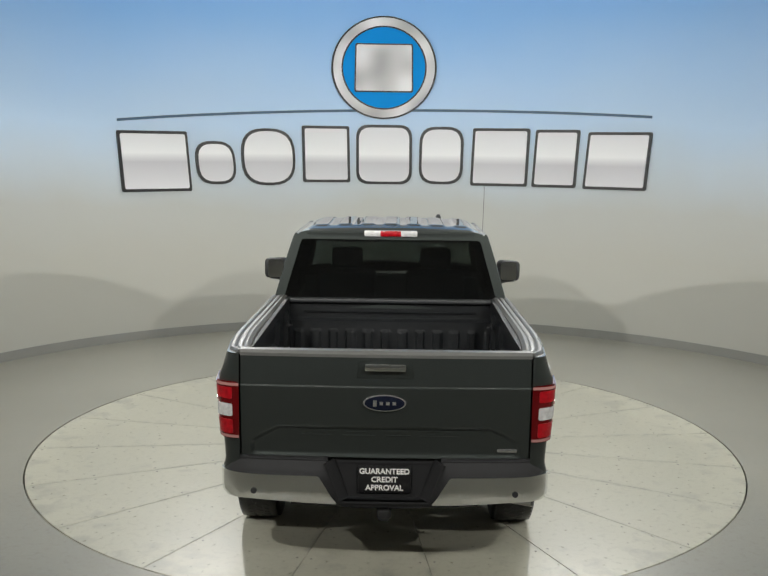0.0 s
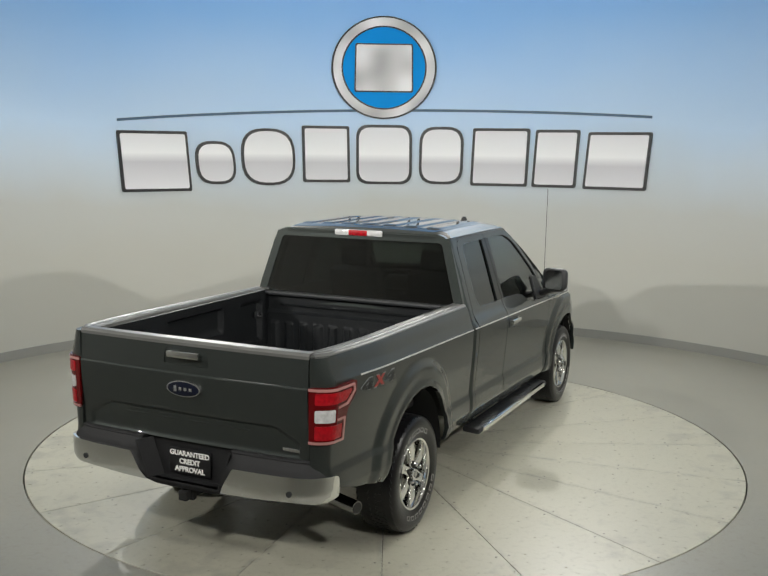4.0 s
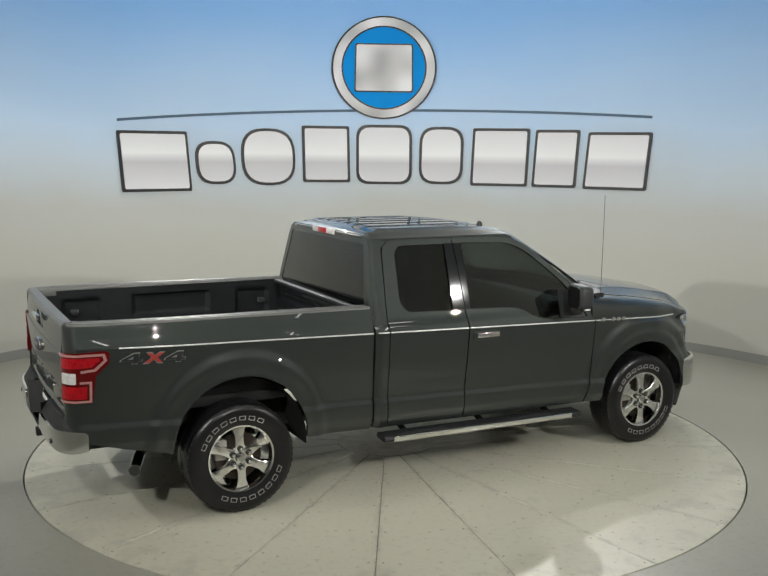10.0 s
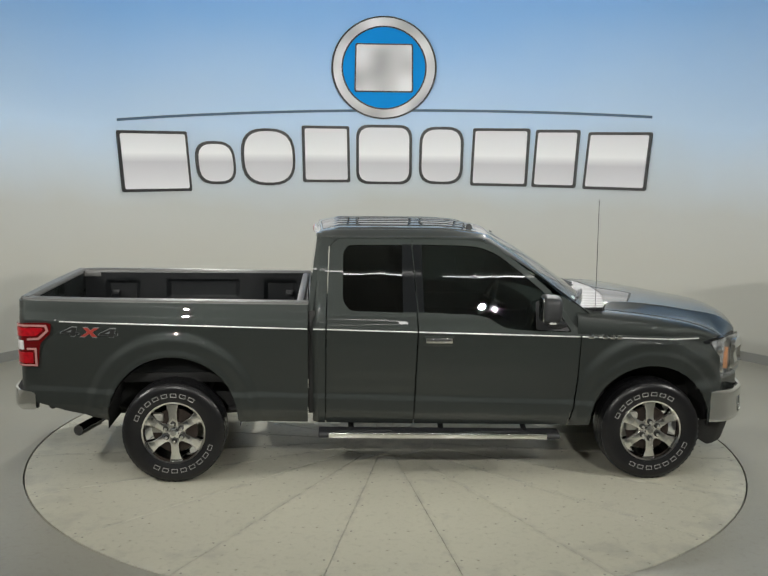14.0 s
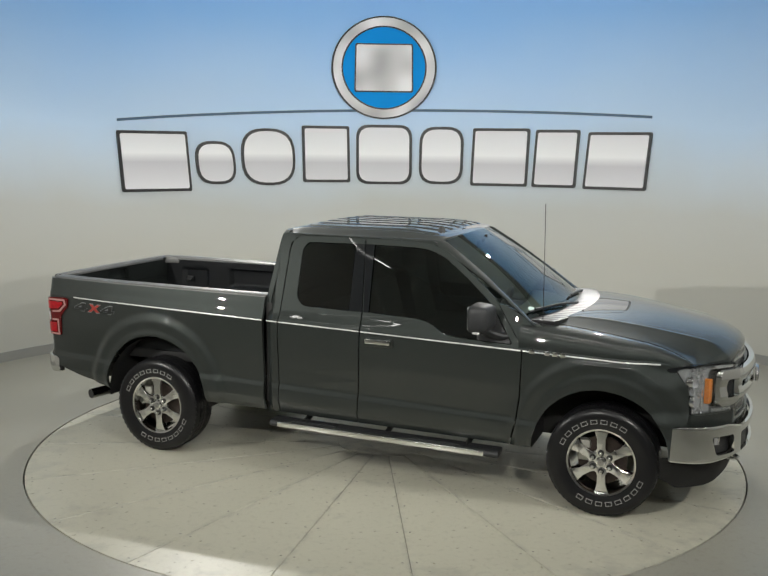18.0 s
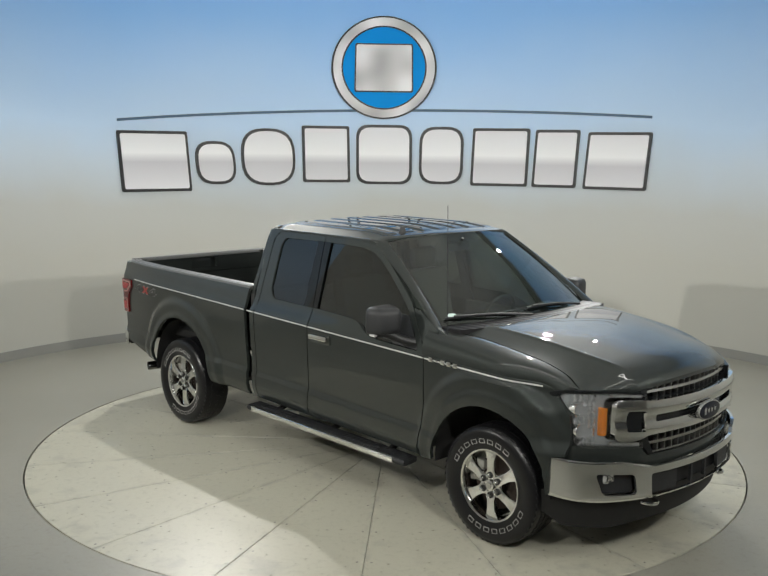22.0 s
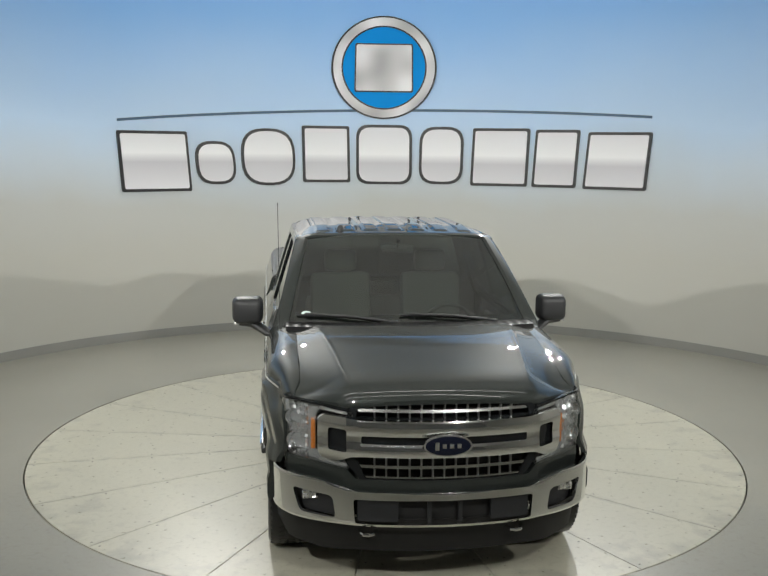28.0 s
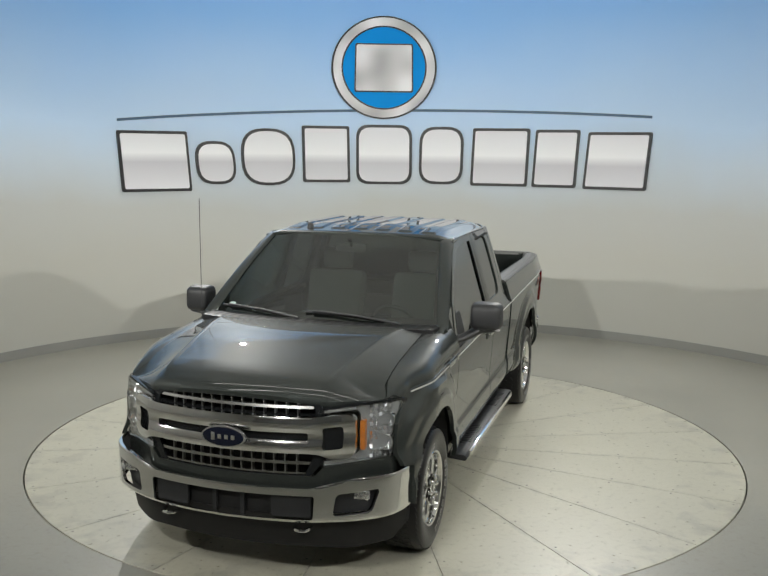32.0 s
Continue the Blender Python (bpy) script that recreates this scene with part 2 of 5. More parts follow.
DECAL_RED = material("decal_red", (0.26, 0.03, 0.022), rough=0.4)
PLATE = material("plate_black", (0.010, 0.010, 0.011), rough=0.3)
INK = material("plate_white", (0.80, 0.79, 0.76), rough=0.5)
STICKER = material("sticker_pale", (0.50, 0.62, 0.58), rough=0.4)
SIGN_BLACK = material("sign_black", (0.012, 0.012, 0.013), rough=0.4)
SIGN_WHITE = sign_face()
SIGN_BLUE = material("sign_blue", (0.0, 0.29, 0.76), rough=0.6, spec=0.15, vary=0.15, scale=1.2)
# Broad grey mottle puts the graphic's silver sheen into the colour.
SIGN_RING = material("sign_ring_silver", (0.50, 0.50, 0.51), rough=0.38, metal=0.2, vary=0.75, scale=2.4, detail=0.0)
SIGN_RULE = material("sign_rule_slate", (0.06, 0.12, 0.20), rough=0.5)
DARK_STEEL = material("dark_polished_steel", (0.256, 0.256, 0.256), rough=0.16, metal=1.0, vary=0.1, scale=20)
STEEL = material("bolt_steel", (0.30, 0.295, 0.26), rough=0.5, metal=0.6, vary=0.2, scale=90)


# ---------------------------------------------------------------- mesh tools
def mesh_of(bm, name, mat, smooth=True, angle=35.0):
    me = bpy.data.meshes.new(name)
    bm.to_mesh(me)
    bm.free()
    me.materials.append(mat)
    if smooth:
        for p in me.polygons:
            p.use_smooth = True
        me.set_sharp_from_angle(angle=radians(angle))
    return me


TRUCK_AT = Vector((-1.671, -0.032, 0.0))
truck = new("pickup_truck")
tagged(truck, "dark green-grey extended-cab pickup truck with chrome trim on a turntable", "pickup truck")


def part(name, bm, mat, parent, label="", at=None, smooth=True, angle=35.0):
    """Links a bmesh as one mesh object under a thing or a part."""
    ob = new(name, mesh_of(bm, name, mat, smooth, angle))
    ob.parent = parent
    ob.location = at if at is not None else (TRUCK_AT if parent is truck else (0, 0, 0))
    return tagged(ob, label)


def box(bm, c, s, bevel=0.0, seg=2):
    m = Matrix.LocRotScale(Vector(c), None, Vector(s))
    made = bmesh.ops.create_cube(bm, size=1.0, matrix=m)["verts"]
    if bevel:
        edges = list({e for v in made for e in v.link_edges})
        bmesh.ops.bevel(bm, geom=edges, offset=bevel, segments=seg, affect="EDGES", profile=0.5)
    return made


def cyl(bm, a, b, r, n=16, r2=None):
    a, b = Vector(a), Vector(b)
    m = Matrix.Translation((a + b) / 2) @ (b - a).to_track_quat("Z", "Y").to_matrix().to_4x4()
    bmesh.ops.create_cone(bm, cap_ends=True, segments=n, radius1=r, radius2=r if r2 is None else r2, depth=(b - a).length, matrix=m)


def tube(bm, pts, r, n=8):
    """A round bar along a line of points."""
    pts = [Vector(p) for p in pts]
    rings = []
    for i, p in enumerate(pts):
        d = (pts[min(i + 1, len(pts) - 1)] - pts[max(i - 1, 0)]).normalized()
        side = d.cross(Vector((0, 0, 1)) if abs(d.z) < 0.95 else Vector((0, 1, 0))).normalized()
        up = side.cross(d)
        rings.append([bm.verts.new(p + r * (math.cos(k * math.tau / n) * side + math.sin(k * math.tau / n) * up)) for k in range(n)])
    for a, b in zip(rings, rings[1:]):
        for k in range(n):
            bm.faces.new((a[k], a[(k + 1) % n], b[(k + 1) % n], b[k]))
    bm.faces.new(rings[0][::-1])
    bm.faces.new(rings[-1])


def lathe(bm, profile, n=48, axis="y", closed=True):
    """Turns a profile of (radius, along) about an axis."""
    rings = []
    for r, h in profile:
        ring = []
        for k in range(n):
            c, s = math.cos(k * math.tau / n) * r, math.sin(k * math.tau / n) * r
            ring.append(bm.verts.new((c, h, s) if axis == "y" else (c, s, h) if axis == "z" else (h, c, s)))
        rings.append(ring)
    pairs = list(zip(rings, rings[1:])) + ([(rings[-1], rings[0])] if closed else [])
    for a, b in pairs:
        for k in range(n):
            bm.faces.new((a[k], a[(k + 1) % n], b[(k + 1) % n], b[k]))
    bmesh.ops.recalc_face_normals(bm, faces=bm.faces)


def rounded(poly, r=0.03, n=4):
    """A polygon with its corners rounded; r may be a list."""
    out = []
    k = len(poly)
    for i, p in enumerate(poly):
        rad = r[i] if isinstance(r, (list, tuple)) else r
        p, a, b = Vector(p), Vector(poly[i - 1]), Vector(poly[(i + 1) % k])
        da, db = (a - p), (b - p)
        c = min(rad, da.length * 0.48, db.length * 0.48)
        if c < 1e-4:
            out.append(tuple(p))
            continue
        p0, p1 = p + da.normalized() * c, p + db.normalized() * c
        for j in range(n + 1):
            t = j / n
            out.append(tuple((1 - t) ** 2 * p0 + 2 * t * (1 - t) * p + t * t * p1))
    return out


def span(a, b, step):
    k = max(1, round((b - a) / step))
    return [a + (b - a) * i / k for i in range(1, k)]


def shell(outer, holes, place, thick, du=0.08, dv=0.06, bm=None, lines=(), slope=0.0283):
    """A panel with openings: outlines in (u, v), cut into a fine net, laid onto place(u, v, depth), with thickness."""
    flat = bmesh.new()
    for loop in [outer] + list(holes):
        vs = [flat.verts.new((u, v, 0)) for u, v in loop]
        for i in range(len(vs)):
            flat.edges.new((vs[i - 1], vs[i]))
    bmesh.ops.triangle_fill(flat, use_beauty=True, use_dissolve=False, edges=flat.edges[:])
    us, vs = [p[0] for p in outer], [p[1] for p in outer]
    for axis, lo, hi, step in ((0, min(us), max(us), du), (1, min(vs), max(vs), dv)):
        for c in span(lo, hi, step):
            co, no = [0, 0, 0], [0, 0, 0]
            co[axis], no[axis] = c, 1
            bmesh.ops.bisect_plane(flat, geom=flat.verts[:] + flat.edges[:] + flat.faces[:], dist=1e-5, plane_co=co, plane_no=no)
    for c in lines:
        bmesh.ops.bisect_plane(flat, geom=flat.verts[:] + flat.edges[:] + flat.faces[:], dist=1e-5, plane_co=(0, c, 0), plane_no=(slope, 1, 0))
    bmesh.ops.triangulate(flat, faces=[f for f in flat.faces if len(f.verts) > 4])
    flat.verts.index_update()
    bm = bm or bmesh.new()
    top = [bm.verts.new(place(v.co.x, v.co.y, 0.0)) for v in flat.verts]
    low = [bm.verts.new(place(v.co.x, v.co.y, thick)) for v in flat.verts]
    for f in flat.faces:
        i = [v.index for v in f.verts]
        bm.faces.new([top[k] for k in i])
        bm.faces.new([low[k] for k in reversed(i)])
    for e in flat.edges:
        if len(e.link_faces) == 1:
            a, b = e.verts[0].index, e.verts[1].index
            bm.faces.new((top[a], top[b], low[b], low[a]))
    flat.free()
    bmesh.ops.recalc_face_normals(bm, faces=bm.faces)
    return bm


def patch(fn, nu, nv, thick=None, bm=None):
    """A net of nu by nv cells on fn(u, v) in 0..1; thick is a vector to its back side."""
    bm = bm or bmesh.new()
    P = [[Vector(fn(i / nu, j / nv)) for j in range(nv + 1)] for i in range(nu + 1)]
    top = [[bm.verts.new(p) for p in col] for col in P]
    for i in range(nu):
        for j in range(nv):
            bm.faces.new((top[i][j], top[i + 1][j], top[i + 1][j + 1], top[i][j + 1]))
    if thick is not None:
        t = Vector(thick)
        low = [[bm.verts.new(p + t) for p in col] for col in P]
        for i in range(nu):
            for j in range(nv):
                bm.faces.new((low[i][j], low[i][j + 1], low[i + 1][j + 1], low[i + 1][j]))
        rim = [(i, 0) for i in range(nu)] + [(nu, j) for j in range(nv)] + [(i, nv) for i in range(nu, 0, -1)] + [(0, j) for j in range(nv, 0, -1)]
        for (a, b), (c, d) in zip(rim, rim[1:] + rim[:1]):
            bm.faces.new((top[a][b], top[c][d], low[c][d], low[a][b]))
        bmesh.ops.recalc_face_normals(bm, faces=bm.faces)
    return bm


def prism(bm, poly, place, bevel=0.0):
    """A plate: outline poly in (u, v), placed by place(u, v, 0) and place(u, v, 1)."""
    a = [bm.verts.new(place(u, v, 0)) for u, v in poly]
    b = [bm.verts.new(place(u, v, 1)) for u, v in poly]
    f0, f1 = bm.faces.new(a), bm.faces.new(b[::-1])
    for i in range(len(a)):
        bm.faces.new((a[i - 1], a[i], b[i], b[i - 1]))
    bmesh.ops.recalc_face_normals(bm, faces=bm.faces)
    if bevel:
        bmesh.ops.bevel(bm, geom=list(f0.edges) + list(f1.edges), offset=bevel, segments=2, affect="EDGES", profile=0.5)


class Bend:
    """A smooth line on the plan through a few points, from the middle to its end; place by length along it."""

    def __init__(self, pts):
        p = [np.array(q, float) for q in pts]
        for _ in range(4):
            q = [p[0]]
            for a, c in zip(p, p[1:]):
                q += [a * 0.75 + c * 0.25, a * 0.25 + c * 0.75]
            p = q + [p[-1]]
        self.p = np.array(p)
        self.s = np.concatenate([[0], np.cumsum(np.linalg.norm(np.diff(self.p, axis=0), axis=1))])
        self.end = float(self.s[-1])

    def at(self, u):
        """Point and outward normal at u (negative u: the right side)."""
        a, k = min(abs(u), self.end), 1 if u >= 0 else -1
        x, y = float(np.interp(a, self.s, self.p[:, 0])), float(np.interp(a, self.s, self.p[:, 1]))
        h = 0.01
        a0, a1 = max(0, a - h), min(self.end, a + h)
        dx = float(np.interp(a1, self.s, self.p[:, 0]) - np.interp(a0, self.s, self.p[:, 0]))
        dy = float(np.interp(a1, self.s, self.p[:, 1]) - np.interp(a0, self.s, self.p[:, 1]))
        n = math.hypot(dx, dy)
        return Vector((x, k * y, 0)), Vector((dy / n, -k * dx / n, 0))

    def along(self, y):
        """The length at which the line is y metres from the middle."""
        return math.copysign(float(np.interp(abs(y), self.p[:, 1], self.s)), y)


def curve_at(table, x):
    """Straight lines between the points of a table."""
    xs, ys = [p[0] for p in table], [p[1] for p in table]
    return float(np.interp(x, xs, ys))


def soft_at(table, x, h=0.09):
    """The same, with the corners worn round."""
    h = max(0.0, min(h, x - table[0][0], table[-1][0] - x))
    return sum(curve_at(table, x + h * k / 5) for k in range(-5, 6)) / 11


def smooth(t):
    t = max(0.0, min(1.0, t))
    return t * t * (3 - 2 * t)


# ---------------------------------------------------------------- the studio
WC, WR, TOP, BACK = Vector((0.137, -0.16, 0)), 5.536, 5.3, -10.5


def build_studio():
    # the curved backdrop: a half circle, with its baseboard
    for name, r0, r1, z0, z1, mat, lab in (("wall_curved", WR, WR + 0.15, 0.0, TOP, WALL, "curved off-white studio wall fading to sky blue above"),
                                           ("baseboard", WR - 0.016, WR - 0.002, 0.0, 0.115, BASE, "grey baseboard strip along the curved wall")):
        bm = bmesh.new()
        turn = np.linspace(0, math.pi, 97)
        rings = [[bm.verts.new((WC.x + r * math.cos(a), WC.y + r * math.sin(a), z)) for a in turn] for r, z in ((r0, z0), (r0, z1), (r1, z1), (r1, z0))]
        for p, q in zip(rings, rings[1:] + rings[:1]):
            for i in range(1, len(p)):
                bm.faces.new((p[i - 1], p[i], q[i], q[i - 1]))
        for i in (0, -1):
            bm.faces.new([r[i] for r in rings])
        bmesh.ops.recalc_face_normals(bm, faces=bm.faces)
        tagged(new(name, mesh_of(bm, name, mat)), lab, "wall" if "wall" in name else "baseboard", kind="structure")
    for name, c, s in (("wall_east", (WC.x + WR + 0.075, (BACK + WC.y) / 2, TOP / 2), (0.15, WC.y - BACK, TOP)),
                       ("wall_west", (WC.x - WR - 0.075, (BACK + WC.y) / 2, TOP / 2), (0.15, WC.y - BACK, TOP)),
                       ("wall_south", (WC.x, BACK - 0.075, TOP / 2), (2 * WR + 0.3, 0.15, TOP))):
        bm = bmesh.new()
        box(bm, c, s)
        # Unseen; its dark colour stands in for dark open space behind the camera.
        dark = name == "wall_south"
        tagged(new(name, mesh_of(bm, name, DARKWALL if dark else PLAIN, False)), "unseen dark wall that stands for the dark open space behind the camera" if dark else "plain off-white studio wall", "wall", kind="structure")
    bm = bmesh.new()
    box(bm, (WC.x, -2.5, TOP + 0.1), (12, 17, 0.2))
    tagged(new("ceiling", mesh_of(bm, "ceiling", CEIL, False)), "plain grey studio ceiling", "ceiling", kind="structure")
    # floor with a round opening for the turntable
    bm = bmesh.new()
    n, r = 128, 2.986
    ring = [(r * math.cos(k * math.tau / n), r * math.sin(k * math.tau / n)) for k in range(n)]
    outer = []
    for x, y in ring:
        s = min(5.9 / max(abs(x), 1e-6), (5.9 if y > 0 else 10.9) / max(abs(y), 1e-6))
        outer.append((x * s, y * s))
    top_in, top_out = [bm.verts.new((x, y, 0)) for x, y in ring], [bm.verts.new((x, y, 0)) for x, y in outer]
    low_in, low_out = [bm.verts.new((x, y, -0.2)) for x, y in ring], [bm.verts.new((x, y, -0.2)) for x, y in outer]
    for i in range(n):
        bm.faces.new((top_in[i - 1], top_out[i - 1], top_out[i], top_in[i]))
        bm.faces.new((low_in[i], low_out[i], low_out[i - 1], low_in[i - 1]))
        bm.faces.new((top_in[i - 1], top_in[i], low_in[i], low_in[i - 1]))
    bmesh.ops.recalc_face_normals(bm, faces=bm.faces)
    tagged(new("floor", mesh_of(bm, "floor", FLOOR, False)), "grey-beige painted concrete studio floor with satin gloss", "floor", kind="structure")


build_studio()


def tube_lamp(x, y, z, along, turn):
    """A bare tube in a slim white fitting under the ceiling, out of view; only its gleam shows in glass and paint."""
    fit = new("tube_lamp")
    fit.matrix_basis = pose(x, y, z, 0, 0, turn)
    tagged(fit, "slim white ceiling fitting with one thin bright tube", "tube lamp", group="ceiling tubes")
    bm = bmesh.new()
    box(bm, (0, 0, 0.055), (along, 0.08, 0.04), 0.01)
    part("housing", bm, CEIL, fit)
    bm = bmesh.new()
    cyl(bm, (-along / 2 + 0.03, 0, 0.022), (along / 2 - 0.03, 0, 0.022), 0.0065, 10)
    part("tube", bm, TUBE, fit, "glowing tube")
    for s in (1, -1):
        bm = bmesh.new()
        cyl(bm, (s * along * 0.4, 0, 0.07), (s * along * 0.4, 0, TOP - z), 0.006, 8)
        part("hanger", bm, CEIL, fit)


for x, y, turn in ((-2.6, -7.3, 0), (0.1, -7.3, 0), (2.8, -7.3, 0), (-4.4, -4.6, 75), (4.5, -4.6, -75)):
    tube_lamp(x, y, 4.7, 2.4, turn)


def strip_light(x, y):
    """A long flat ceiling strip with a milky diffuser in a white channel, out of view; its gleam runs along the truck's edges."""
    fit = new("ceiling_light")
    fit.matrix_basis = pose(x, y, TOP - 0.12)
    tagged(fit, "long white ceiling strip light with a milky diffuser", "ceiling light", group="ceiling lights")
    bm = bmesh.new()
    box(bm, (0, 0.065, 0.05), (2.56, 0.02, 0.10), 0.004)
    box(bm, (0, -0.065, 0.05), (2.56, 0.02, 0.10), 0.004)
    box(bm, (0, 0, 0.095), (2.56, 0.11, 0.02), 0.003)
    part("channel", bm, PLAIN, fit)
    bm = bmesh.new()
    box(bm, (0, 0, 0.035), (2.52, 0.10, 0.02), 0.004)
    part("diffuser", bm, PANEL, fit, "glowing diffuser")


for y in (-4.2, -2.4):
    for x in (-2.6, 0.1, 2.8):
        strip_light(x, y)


# ---------------------------------------------------------------- the turntable
turntable = new("turntable")
tagged(turntable, "round beige floor turntable with radial seams and bolts", "turntable")


def build_turntable():
    bm = bmesh.new()
    cyl(bm, (0, 0, -0.16), (0, 0, -0.03), 2.983, 96)
    part("base_disc", bm, GAP, turntable, "dark base under the seams")
    n, r0, r1, g = 20, 0.42, 2.974, 0.0014
    bm = bmesh.new()
    arc = 8
    def sector(inset, z):
        half = math.pi / n
        pts = []
        for rr, order in ((r1 - inset, 1), (r0 + inset, -1)):
            a = half - (g + inset) / rr
            row = [(rr * math.cos(t), rr * math.sin(t), z) for t in np.linspace(-a, a, arc + 1)]
            pts += row[::order]
        return pts
    rings = [[bm.verts.new(p) for p in sector(i, z)] for i, z in ((0.0, -0.03), (0.0, -0.003), (0.003, 0.0))]
    for a, b in zip(rings, rings[1:]):
        for k in range(len(a)):
            bm.faces.new((a[k - 1], a[k], b[k], b[k - 1]))
    bm.faces.new(rings[-1])
    bmesh.ops.recalc_face_normals(bm, faces=bm.faces)
    me = mesh_of(bm, "plate", TABLE, False)
    bm = bmesh.new()
    cyl(bm, (0, 0, -0.004), (0, 0, 0.0015), 0.008, 10)
    bolt = mesh_of(bm, "bolt", STEEL)
    for k in range(n):
        ob = new("plate", me)
        ob.parent, ob.rotation_euler = turntable, (0, 0, radians(16 + 18 * k))
        for rr in (1.06, 1.53, 2.0, 2.47, 2.92):
            for side in (-1, 1):
                a = radians(7 + 18 * k) + side * 0.045 / rr
                b = new("bolt", bolt)
                b.parent, b.location = turntable, (rr * math.cos(a), rr * math.sin(a), 0)
    bm = bmesh.new()
    cyl(bm, (0, 0, -0.03), (0, 0, 0.0), 0.4192, 72)
    part("hub_plate", bm, TABLE, turntable, "round centre plate", smooth=False)


build_turntable()


# ---------------------------------------------------------------- the screen graphic, set on the wall as a sign
def on_wall(s, z, out):
    """A point s metres along the wall from its middle, at height z, out metres before it."""
    a, r = s / WR, WR - out
    return Vector((WC.x + r * math.sin(a), WC.y + r * math.cos(a), z))


def wall_plate(name, poly, d0, d1, mat, parent, label=""):
    bm = shell(poly, [], lambda u, v, d: on_wall(u, v, d1 - d), d1 - d0, du=0.12, dv=2.0)
    return part(name, bm, mat, parent, label)


def grow(poly, d):
    c = Vector((sum(p[0] for p in poly) / len(poly), sum(p[1] for p in poly) / len(poly)))
    w = max(abs(p[0] - c.x) for p in poly)
    h = max(abs(p[1] - c.y) for p in poly)
    return [(c.x + (p[0] - c.x) * (w + d) / w, c.y + (p[1] - c.y) * (h + d) / h) for p in poly]


# A graphic laid over the view, not mounted there, rebuilt on the wall.
def build_graphic():
    # plain blocks stand for the graphic's letters
    blocks = ((-3.872, -2.913, 1.947, 2.732, 0.03), (-2.826, -2.278, 2.034, 2.61, 0.2), (-2.195, -1.444, 2.017, 2.791, 0.3),
              (-1.341, -0.674, 2.058, 2.837, 0.03), (-0.584, 0.201, 2.036, 2.861, 0.16), (0.304, 0.922, 2.046, 2.842, 0.2),
              (1.039, 1.836, 2.034, 2.827, 0.03), (1.904, 2.516, 2.032, 2.811, 0.03), (2.617, 3.482, 2.025, 2.781, 0.03))
    for s0, s1, z0, z1, r in blocks:
        ob = new("graphic_block")
        tagged(ob, "white block of a screen graphic, set on the wall, with a black outline", "wall sign", "wall sign blocks")
        m = 0.038
        lean = 0.03 * (s0 + s1) / 2 / 3.5
        poly = rounded([(s0 + m - lean, z0 + m), (s1 - m - lean, z0 + m), (s1 - m + lean, z1 - m), (s0 + m + lean, z1 - m)], r, 6)
        wall_plate("outline", grow(poly, m), 0.004, 0.030, SIGN_BLACK, ob, "black outline")
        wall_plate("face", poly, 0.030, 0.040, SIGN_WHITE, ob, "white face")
    rule = new("sign_rule")
    tagged(rule, "thin slate-blue arched rule of a screen graphic, set on the wall", "wall sign")
    xs = np.linspace(-3.88, 3.485, 30)
    mid = lambda s: 3.062 + 0.011 * s - 0.0105 * s * s
    poly = [(s, mid(s) - 0.017) for s in xs] + [(s, mid(s) + 0.017) for s in xs[::-1]]
    wall_plate("bar", poly, 0.004, 0.02, SIGN_RULE, rule)
    disc = new("graphic_emblem")
    tagged(disc, "round blue emblem of a screen graphic with a silver ring and block, set on the wall", "wall sign")
    cs, cz = -0.205, 3.637
    ring = lambda r: [(cs + r * math.cos(k * math.tau / 64), cz + r * 0.955 * math.sin(k * math.tau / 64)) for k in range(64)]
    wall_plate("rim", ring(0.732), 0.004, 0.036, SIGN_BLACK, disc, "black rim")
    bm = shell(ring(0.708), [ring(0.595)], lambda u, v, d: on_wall(u, v, 0.052 - d), 0.016, du=0.12, dv=0.12)
    part("ring", bm, SIGN_RING, disc, "silver ring")
    wall_plate("disc", ring(0.572), 0.036, 0.046, SIGN_BLUE, disc, "blue disc")
    blk = rounded([(-0.60, 3.325), (0.185, 3.325), (0.175, 3.945), (-0.59, 3.945)], 0.03)
    wall_plate("block_outline", grow(blk, 0.02), 0.046, 0.056, SIGN_BLACK, disc, "black outline")
    wall_plate("block", blk, 0.056, 0.066, SIGN_RING, disc, "silver block")


build_graphic()


# ---------------------------------------------------------------- the truck: shape of its sides
# truck space: x forward from the rear axle, y to its left, z up
WIDTH = [(0.40, 0.90), (0.445, 0.935), (0.50, 0.968), (0.56, 0.985), (0.655, 0.985), (0.665, 0.983), (0.695, 0.974), (0.705, 0.973), (0.82, 0.980), (0.95, 0.992),
         (1.08, 1.0), (1.17, 1.003), (1.193, 1.004), (1.202, 1.0025), (1.213, 0.997), (1.26, 0.979), (1.32, 0.962), (1.42, 0.925), (1.50, 0.892)]
WHEELS = ((0.0, 0.385), (3.683, 0.380))


def crease(x):
    return 1.237 - 0.0283 * x


def side_width(x, z):
    """Half the width of the body at a place on its side, with the swell round the wheels."""
    w = curve_at(WIDTH, z - (crease(x) - 1.205))
    if x > 3.95:
        w -= 0.085 * ((x - 3.95) / 0.35) ** 2
    if x > 3.75:
        w -= 0.075 * smooth((x - 3.75) / 0.35) * (0.5 * smooth((z - 0.70) / 0.12) + 0.5 * smooth((z - 0.95) / 0.15))
    if x < -0.45:
        w -= 0.046 * ((-0.45 - x) / 0.625) ** 1.6
    for cx, cz in WHEELS:
        d = math.hypot(x - cx, z - cz - 0.13)
